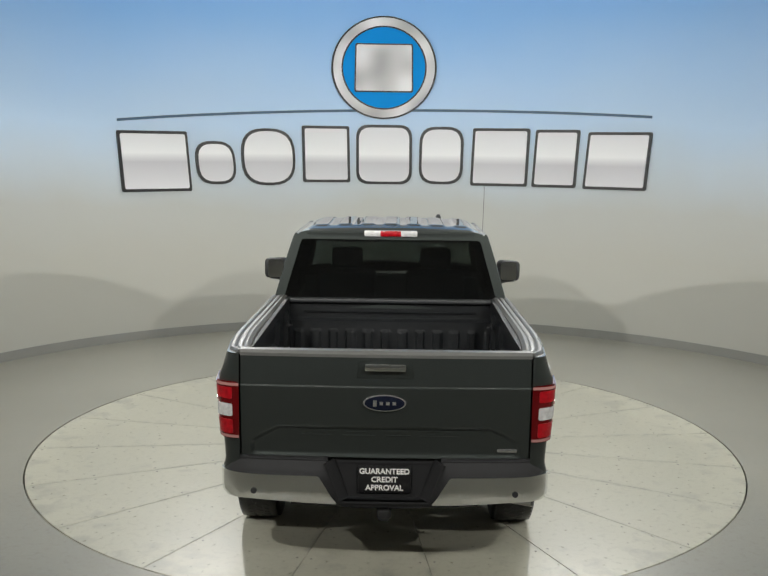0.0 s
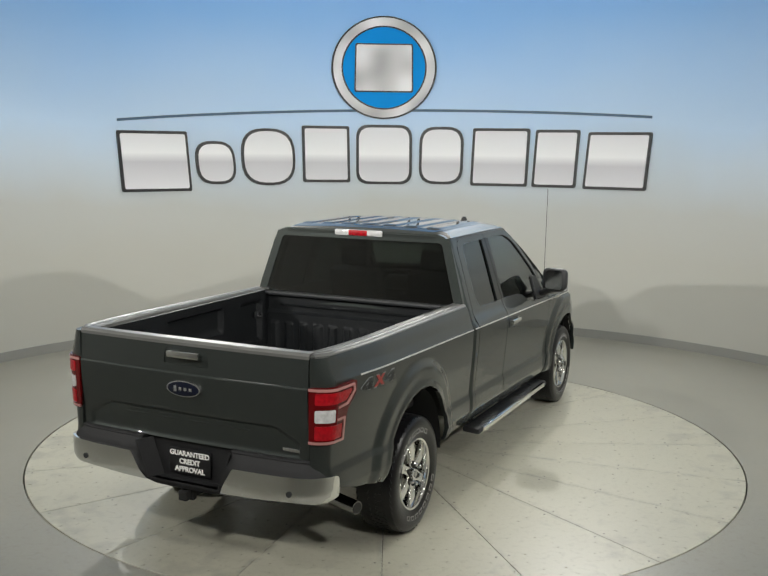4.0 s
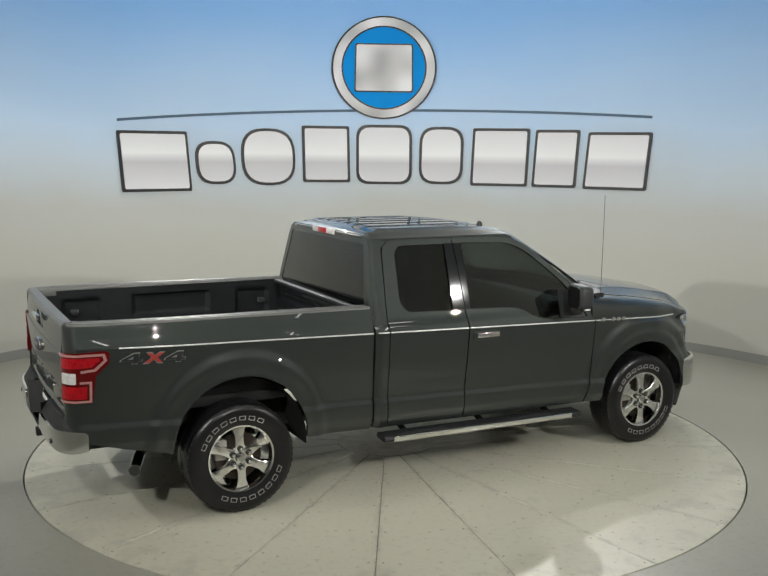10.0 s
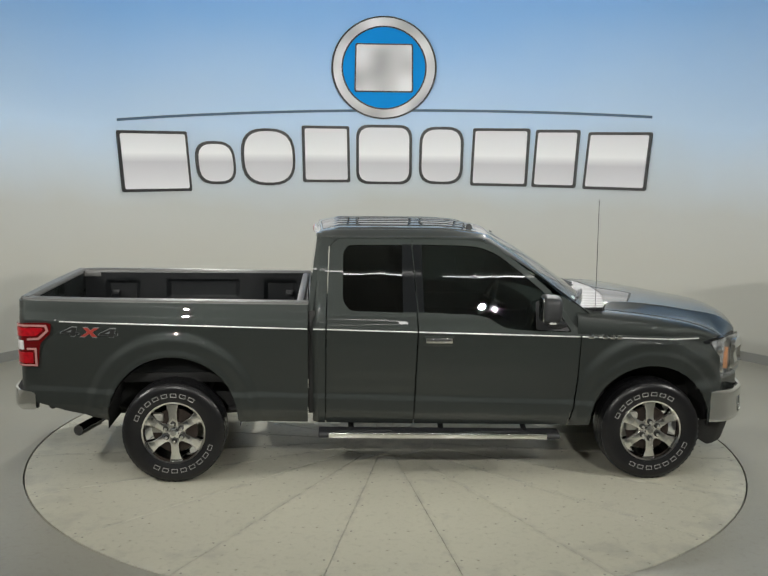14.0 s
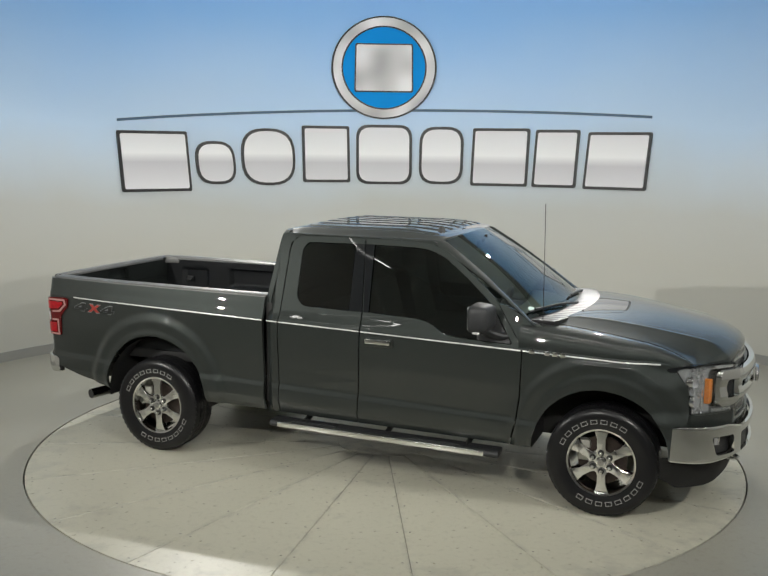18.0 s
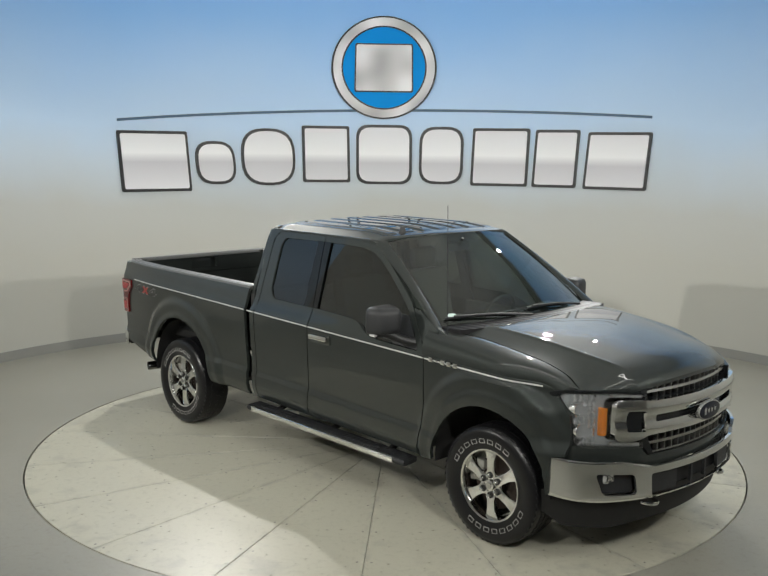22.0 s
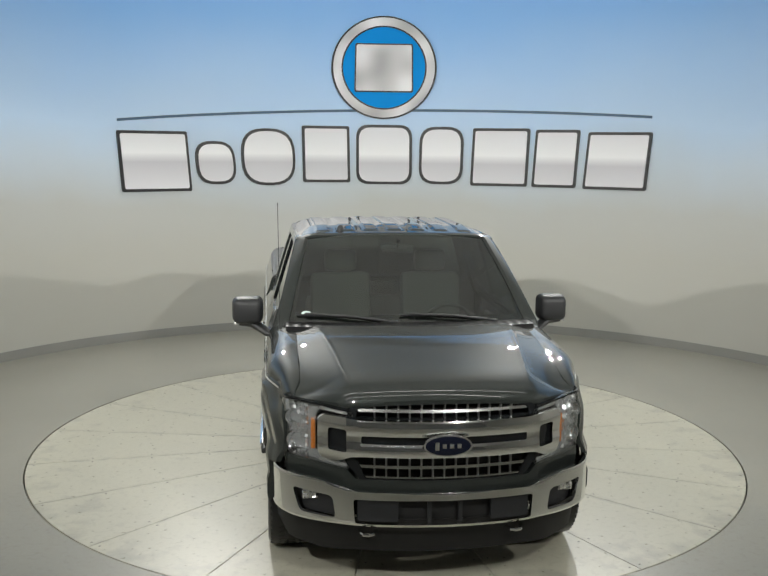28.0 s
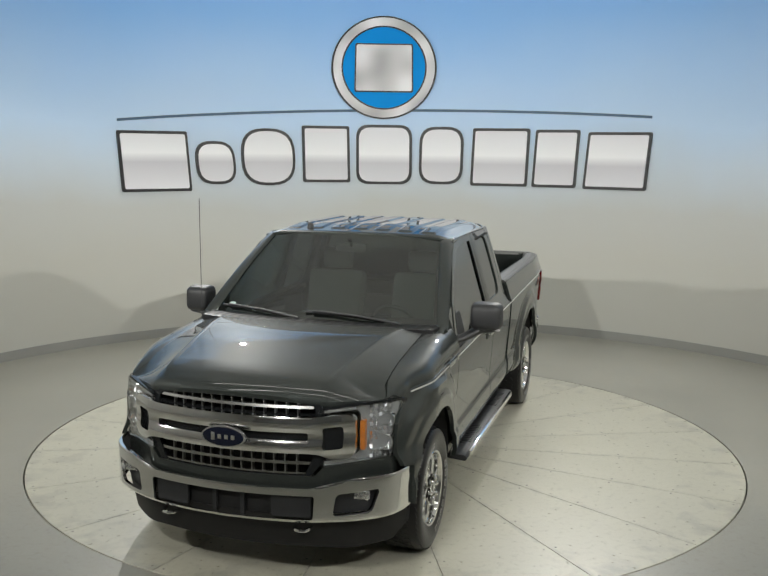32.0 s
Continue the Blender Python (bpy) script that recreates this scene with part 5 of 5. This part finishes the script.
        part("parking_sensor", bm, BLACK, ch, "black parking sensor")
    bm = bmesh.new()
    patch(lambda u, v: Vector((-1.135 + 0.02 * v, (-0.25 - 0.08 * v) + (0.50 + 0.16 * v) * u, 0.555 + 0.235 * v)), 2, 2, (0.02, 0, 0), bm)
    for s in (1, -1):
        patch(lambda u, v: Vector((-1.232 + 0.10 * u, s * (0.255 + 0.08 * v - 0.05 * u), 0.560 + 0.225 * v)), 2, 2, (0, s * 0.012, 0), bm)
    patch(lambda u, v: Vector((-1.225 + 0.10 * u, -0.25 + 0.50 * v, 0.560)), 2, 2, (0, 0, -0.012), bm)
    part("plate_recess", bm, PAD, bp, "black plate recess")
    bm = bmesh.new()
    box(bm, (-1.146, 0, 0.668), (0.010, 0.305, 0.160), 0.004)
    pl = part("number_plate", bm, PLATE, bp, "black dealer plate with white words")
    for text, z in (("GUARANTEED", 0.717), ("CREDIT", 0.668), ("APPROVAL", 0.619)):
        write(text, 0.0445, INK, pl, Vector((-1.1525, 0.0, z)), (90, 0, -90), 0.002, "white words")
    # hitch, exhaust
    bm = bmesh.new()
    box(bm, (-1.11, 0, 0.482), (0.24, 0.06, 0.06), 0.006)
    box(bm, (-1.16, 0, 0.482), (0.04, 0.085, 0.08), 0.01)
    tube(bm, [(-1.02, -0.55, 0.50), (-1.05, 0.0, 0.49), (-1.02, 0.55, 0.50)], 0.035, 10)
    part("hitch", bm, UNDER, truck, "black tow hitch receiver")
    bm = bmesh.new()
    tube(bm, [(0.30, -0.42, 0.52), (-0.30, -0.44, 0.50), (-0.50, -0.48, 0.46), (-0.60, -0.58, 0.425), (-0.665, -0.73, 0.406), (-0.70, -0.85, 0.401)], 0.036, 16)
    part("exhaust_pipe", bm, UNDER, truck, "dull dark exhaust pipe")
    bm = bmesh.new()
    tube(bm, [(-0.640, -0.665, 0.408), (-0.665, -0.735, 0.405), (-0.727, -0.917, 0.397)], 0.042, 20)
    tip = part("exhaust_tip", bm, DARK_STEEL, truck, "dark polished exhaust tip")
    bm = bmesh.new()
    d = (Vector((-0.727, -0.917, 0.397)) - Vector((-0.665, -0.735, 0.405))).normalized()
    e = Vector((-0.727, -0.917, 0.397))
    # The tip is capped; a thin dark disc stands in for its shaded hollow.
    cyl(bm, e + d * 0.0005, e + d * 0.0015, 0.036, 20)
    part("bore", bm, GAP, tip, "dark disc standing in for the shaded pipe bore")


def write(text, size, mat, parent, at, turn, depth, label):
    """Words as a mesh, with the built-in font."""
    cu = bpy.data.curves.new("text_line", "FONT")
    cu.body, cu.size, cu.extrude, cu.align_x, cu.align_y, cu.offset = text, size, depth, "CENTER", "CENTER", 0.0012
    tmp = new("text_line", cu)
    me = bpy.data.meshes.new_from_object(tmp.evaluated_get(bpy.context.evaluated_depsgraph_get()))
    bpy.data.objects.remove(tmp)
    me.materials.clear()
    me.materials.append(mat)
    ob = new("text_line", me)
    ob.parent, ob.location, ob.rotation_euler = parent, at, [radians(a) for a in turn]
    return tagged(ob, label)


def letter(ch, x0, mat, s):
    """One character of the bed-side mark, laid on the body's side."""
    if ch == "4":
        poly = [(0.062, 0.0), (0.092, 0.0), (0.092, 0.014), (0.112, 0.014), (0.112, 0.028), (0.092, 0.028), (0.092, 0.066), (0.060, 0.066), (0.0, 0.026), (0.0, 0.014), (0.062, 0.014)]
        hole = [[(0.030, 0.028), (0.062, 0.028), (0.062, 0.048)]]
    else:
        poly = [(0.0, 0.0), (0.030, 0.0), (0.052, 0.023), (0.074, 0.0), (0.104, 0.0), (0.068, 0.034), (0.100, 0.066), (0.070, 0.066), (0.052, 0.046), (0.034, 0.066), (0.004, 0.066), (0.036, 0.034)]
        hole = []
    def lay(u, v, d):
        u += 0.25 * v
        x = -0.815 + u if s < 0 else -0.385 - u
        z = 1.148 + v - 0.03 * (x + 0.8)
        return Vector((x, s * (side_width(x, z) + 0.004 - d), z))
    k = 1.18
    P = [(x0 + u * k, v) for u, v in poly]
    Hh = [[(x0 + u * k, v) for u, v in h] for h in hole]
    part("bed_mark", shell(grow(P, 0.007), [], lambda u, v, d: lay(u, v, d + 0.002), 0.004, 0.03, 0.03), DECAL_GREY, truck, "grey border of the four-by-four mark")
    part("bed_mark", shell(P, Hh, lay, 0.004, 0.03, 0.03), mat, truck, "four-by-four mark on the bed side")


# ---------------------------------------------------------------- wheels
def build_wheels():
    R, RW = 0.398, 0.245
    # outer side of the wheel is -y; the left wheels are turned round
    bm = bmesh.new()
    prof = [(RW - 0.008, -0.118), (0.262, -0.126), (0.30, -0.138), (0.345, -0.139), (0.372, -0.130), (0.388, -0.112), (0.392, -0.09),
            (0.392, 0.09), (0.388, 0.112), (0.372, 0.130), (0.345, 0.139), (0.30, 0.138), (0.262, 0.126), (RW - 0.008, 0.118)]
    lathe(bm, prof, 72)
    for k in range(54):
        a = k * math.tau / 54
        for j, (y, w) in enumerate(((-0.098, 0.042), (-0.048, 0.036), (0.0, 0.036), (0.048, 0.036), (0.098, 0.042))):
            b = a + (j % 2) * math.tau / 108 + 0.01 * j
            m = Matrix.Rotation(-b, 4, "Y") @ Matrix.Translation((0.391 if j not in (0, 4) else 0.3835, y, 0)) @ Matrix.Rotation(0.35 * (1 if j < 2 else -1), 4, "X")
            vs = bmesh.ops.create_cube(bm, size=1.0, matrix=m @ Matrix.Diagonal((0.007, w, 0.040, 1)))
    tyre = mesh_of(bm, "tyre", RUBBER, True, 30)
    bm = bmesh.new()
    lathe(bm, [(RW, -0.120), (RW - 0.004, -0.128), (RW - 0.016, -0.124), (RW - 0.022, -0.105), (RW - 0.03, -0.05), (RW - 0.035, 0.10), (RW - 0.008, 0.115), (RW - 0.004, -0.10)], 64)
    for k in range(6):
        a = math.pi / 2 + k * math.tau / 6
        m = Matrix.Rotation(-a, 4, "Y")
        poly = [(0.045, -0.046), (0.10, -0.030), (0.16, -0.031), (0.205, -0.043), (RW - 0.018, -0.056), (RW - 0.018, 0.056), (0.205, 0.043), (0.16, 0.031), (0.10, 0.030), (0.045, 0.046)]
        def sp(u, v, t):
            y = -0.098 - 0.012 * math.sin(u / RW * math.pi) if t == 0 else -0.055
            return m @ Vector((u, y, v * (1.0 if t == 0 else 1.12)))
        prism(bm, poly, sp, 0.006)
    cyl(bm, (0, -0.100, 0), (0, -0.05, 0), 0.088, 36)
    rim = mesh_of(bm, "rim", RIM, True, 30)
    bm = bmesh.new()
    lathe(bm, [(0.001, -0.128), (0.020, -0.127), (0.034, -0.120), (0.038, -0.095), (0.001, -0.095)], 32, "y", False)
    capm = mesh_of(bm, "hub_cap", CHROME)
    bm = bmesh.new()
    cyl(bm, (0, -0.134, 0), (0, -0.10, 0), 0.0150, 6, 0.0165)
    bmesh.ops.create_uvsphere(bm, u_segments=10, v_segments=6, radius=0.0140, matrix=Matrix.Translation((0, -0.132, 0)))
    nut = mesh_of(bm, "lug_nut", CHROME)
    # Flat dark discs stand in for the shaded recesses round the lug nuts.
    bm = bmesh.new()
    cyl(bm, (0, -0.1155, 0), (0, -0.100, 0), 0.0215, 20)
    seat = mesh_of(bm, "nut_shade", GAP)
    bm = bmesh.new()
    cyl(bm, (0, -0.1300, 0), (0, -0.126, 0), 0.022, 24)
    disk = mesh_of(bm, "cap_badge", SATIN)
    bm = bmesh.new()
    cyl(bm, (0, -0.045, 0), (0, -0.020, 0), 0.172, 40)
    cyl(bm, (0, -0.06, 0), (0, 0.11, 0), 0.07, 24)
    disc = mesh_of(bm, "wheel", RUST)
    bm = bmesh.new()
    box(bm, (-0.13, -0.035, 0.06), (0.09, 0.075, 0.15), 0.015)
    cal = mesh_of(bm, "brake_caliper", STEEL)
    # plain bars in two arcs stand for the raised white words
    bm = bmesh.new()
    for dx, dz, w, d in ((0.0135, 0, 0.004, 0.046), (-0.0135, 0, 0.004, 0.046), (0, 0.021, 0.031, 0.004), (0, -0.021, 0.031, 0.004)):
        bmesh.ops.create_cube(bm, size=1.0, matrix=Matrix.Translation((0.296 + dx, -0.1370, dz)) @ Matrix.Diagonal((w, 0.005, d, 1)))
    mark = mesh_of(bm, "raised_bar", WHITE, False)
    for x, s, z, ang in ((0.0, -1, 0.392, 3), (3.683, -1, 0.392, 2), (0.0, 1, 0.392, 20), (3.683, 1, 0.392, 40)):
        hub = new("wheel", disc)
        hub.parent = truck
        hub.location = TRUCK_AT + Vector((x, s * 0.856, z))
        hub.rotation_euler = (0, 0, 0 if s < 0 else math.pi)
        tagged(hub, "chrome six-spoke wheel with a black white-marked tyre")
        for nm, me, lab in (("tyre", tyre, "black tyre"), ("rim", rim, "chrome six-spoke rim"), ("hub_cap", capm, "chrome hub cap"), ("cap_badge", disk, "grey round cap badge")):
            o = new(nm, me)
            o.parent, o.rotation_euler = hub, (0, radians(-ang), 0)
            tagged(o, lab)
        for k in range(16):
            o = new("raised_bar", mark)
            o.parent, o.rotation_euler = hub, (0, radians(-ang - ((106 if k < 8 else -72) + (k % 8 - 3.5) * 13.4)), 0)
        o = new("brake_caliper", cal)
        o.parent = hub
        for k in range(6):
            a = math.pi / 2 + radians(ang) + k * math.tau / 6
            o = new("lug_nut", nut)
            o.parent, o.location = hub, (0.067 * math.cos(a), 0, 0.067 * math.sin(a))
            o = new("nut_shade", seat)
            o.parent, o.location = hub, (0.067 * math.cos(a), 0, 0.067 * math.sin(a))
    # wheel wells and chassis
    for cx, r in ((0.005, 0.485), (3.664, 0.474)):
        for s in (1, -1):
            def well(u, v):
                a = math.pi * (1.06 * u - 0.03)
                rr = r + 0.012
                return Vector((cx - rr * math.cos(a), s * (0.955 - 0.42 * v), 0.47 + rr * math.sin(a)))
            bm = patch(well, 24, 3)
            vs = [bm.verts.new(well(i / 24, 1)) for i in range(25)]
            bm.faces.new(vs)
            part("wheel_well", bm, UNDER, truck, "black wheel well liner")
    bm = bmesh.new()
    box(bm, (4.20, 0, 0.62), (0.12, 1.72, 0.40), 0.02)
    part("splash_shield", bm, UNDER, truck, "black splash shield before the front wheels")
    for s in (1, -1):
        bm = bmesh.new()
        box(bm, (1.75, s * 0.48, 0.53), (5.4, 0.09, 0.15), 0.01)
        part("frame_rail", bm, UNDER, truck, "dark steel frame rail")
    for x, r in ((0.0, 0.05), (3.683, 0.035)):
        bm = bmesh.new()
        cyl(bm, (x, -0.78, 0.39), (x, 0.78, 0.39), r, 16)
        bmesh.ops.create_uvsphere(bm, u_segments=20, v_segments=12, radius=0.15, matrix=Matrix.Translation((x, 0.06 if x < 1 else 0.2, 0.40)) @ Matrix.Diagonal((1.0, 0.9, 0.9, 1)))
        part("axle", bm, UNDER, truck, "dark axle with differential")
    for s in (1, -1):
        bm = bmesh.new()
        tube(bm, [(-0.72, s * 0.56, 0.55), (-0.35, s * 0.56, 0.46), (0.0, s * 0.56, 0.43), (0.40, s * 0.56, 0.46), (0.75, s * 0.56, 0.53)], 0.03, 8)
        part("leaf_spring", bm, UNDER, truck, "dark leaf spring")
        bm = bmesh.new()
        cyl(bm, (0.13, s * 0.66, 0.40), (0.28, s * 0.60, 0.80), 0.03, 12)
        part("shock_absorber", bm, UNDER, truck, "dark shock absorber")
    bm = bmesh.new()
    lathe(bm, [(0.18, -0.11), (0.37, -0.11), (0.38, 0.0), (0.37, 0.11), (0.18, 0.11)], 36, "z")
    part("spare_tyre", bm, RUBBER, truck, "black spare tyre slung under the bed", at=TRUCK_AT + Vector((-0.72, 0.1, 0.58)))
    bm = bmesh.new()
    box(bm, (1.7, 0.28, 0.48), (1.3, 0.34, 0.2), 0.04)
    box(bm, (3.5, 0, 0.55), (1.3, 0.8, 0.30), 0.05)
    box(bm, (-0.35, 0, 0.78), (1.5, 1.58, 0.08), 0.01)
    part("tank_and_engine_tray", bm, UNDER, truck, "dark tank and engine tray")


# ---------------------------------------------------------------- running boards
def build_boards():
    for s in (1, -1):
        bm = bmesh.new()
        prof = rounded([(0.90, 0.405), (1.030, 0.398), (1.045, 0.375), (1.035, 0.352), (0.90, 0.362)], 0.012, 3)
        prism(bm, prof, lambda u, v, t: Vector((1.10 + 1.86 * t, s * u, v + 0.012 - 0.024 * t)), 0.008)
        bd = part("running_board", bm, BLACK, truck, "black running board with a chrome edge")
        bm = bmesh.new()
        prof = rounded([(1.034, 0.354), (1.052, 0.360), (1.054, 0.398), (1.030, 0.404)], 0.006, 3)
        prism(bm, prof, lambda u, v, t: Vector((1.175 + 1.68 * t, s * u, v + 0.010 - 0.021 * t)), 0.004)
        part("chrome_edge", bm, CHROME, bd, "bright chrome edge strip")
        for x in (1.45, 2.45):
            bm = bmesh.new()
            box(bm, (x, s * 0.968, 0.413 - 0.013 * (x - 1.1)), (0.42, 0.075, 0.010), 0.004)
            for k in range(9):
                box(bm, (x - 0.18 + 0.045 * k, s * 0.968, 0.419 - 0.013 * (x - 1.1)), (0.012, 0.065, 0.006))
            part("tread_pad", bm, BLACK, bd, "black ribbed tread pad")
        for x in (1.35, 2.05, 2.70):
            bm = bmesh.new()
            tube(bm, [(x, s * 0.60, 0.50), (x, s * 0.80, 0.42), (x, s * 0.96, 0.372)], 0.022, 8)
            part("bracket", bm, UNDER, bd)


# ---------------------------------------------------------------- inside
def build_inside():
    bm = bmesh.new()
    box(bm, (1.70, 0, 1.868), (1.20, 1.24, 0.012), 0.004)
    part("headliner", bm, LINING, truck, "pale grey headliner")
    def seat(x, y, w, name, lab, tall=0.56):
        bm = bmesh.new()
        box(bm, (x + 0.12, y, 0.98), (0.50, w, 0.16), 0.05)
        st = part(name, bm, SEAT, truck, lab)
        bm = bmesh.new()
        box(bm, (x - 0.17, y, 0.98 + tall / 2), (0.15, w, tall), 0.05)
        bmesh.ops.transform(bm, matrix=Matrix.Translation((x - 0.12, 0, 1.0)) @ Matrix.Rotation(radians(-14), 4, "Y") @ Matrix.Translation((-x + 0.12, 0, -1.0)), verts=bm.verts[:])
        part("seat_back", bm, SEAT, st)
        return st
    for y in (0.38, -0.38):
        st = seat(2.05, y, 0.50, "front_seat", "grey cloth front seat")
        bm = bmesh.new()
        box(bm, (1.755, y, 1.615), (0.10, 0.27, 0.18), 0.045)
        part("headrest", bm, SEAT, st)
    st = seat(1.38, 0.0, 1.30, "rear_bench", "grey cloth rear bench", 0.26)
    def dash(u, v):
        y = -0.84 + 1.68 * u
        a = v * math.pi * 0.62
        return Vector((3.18 - 0.50 * v - 0.10 * (y / 0.84) ** 2, y, 1.255 + 0.05 * math.sin(a * 1.5) - 0.40 * smooth((v - 0.65) / 0.35)))
    part("dashboard", patch(dash, 24, 20, (0.04, 0, -0.03)), DASH, truck, "dark grey dashboard")
    bm = bmesh.new()
    pts = [Vector((2.60 + 0.075 * math.sin(a), 0.38 + 0.19 * math.cos(a), 1.205 + 0.175 * math.sin(a))) for a in np.linspace(0, math.tau, 33)]
    tube(bm, pts, 0.015, 8)
    tube(bm, [(2.60, 0.20, 1.205), (2.63, 0.38, 1.19), (2.60, 0.56, 1.205)], 0.016, 8)
    tube(bm, [(2.63, 0.38, 1.19), (2.85, 0.38, 1.10)], 0.03, 8)
    part("steering_wheel", bm, BLACK, truck, "black steering wheel")
    bm = bmesh.new()
    box(bm, (2.50, 0, 1.79), (0.03, 0.25, 0.065), 0.012)
    tube(bm, [(2.51, 0, 1.80), (2.55, 0, 1.86)], 0.012, 8)
    part("rear_view_mirror", bm, BLACK, truck, "black inside mirror")
    for s in (1, -1):
        bm = bmesh.new()
        box(bm, (2.45, s * 0.86, 1.02), (1.2, 0.04, 0.36), 0.02)
        part("door_lining", bm, DASH, truck, "dark grey door lining")


def build_stripe():
    """A thin silver tape line along the shoulder, cut at every panel gap."""
    for s in (1, -1):
        for a, b in ((-0.82, 1.016), (1.058, 1.150), (1.162, 1.846), (1.860, 3.092), (3.108, 4.045)):
            def lay(u, v, d):
                z = crease(u) - 0.006 + v
                return Vector((u, s * (side_width(u, z) + 0.003 - d), z))
            bm = shell([(a, -0.0042), (b, -0.0042), (b, 0.0042), (a, 0.0042)], [], lay, 0.004, 0.04, 0.0021)
            part("pinstripe", bm, STRIPE, truck, "thin silver pinstripe along the shoulder")


build_stripe()
build_bed()
build_tailgate()
build_cab()
build_doors()
build_nose()
build_face()
build_tail()
build_wheels()
build_boards()
build_inside()


# ---------------------------------------------------------------- the turning
def motions():
    rows = []
    for k in range(0, 33):
        rows.append((float(k), pose(0, 0, 0, 0, 0, 89.17 - 6.1425 * k)))
    walk(truck, rows)
    walk(turntable, rows)


motions()
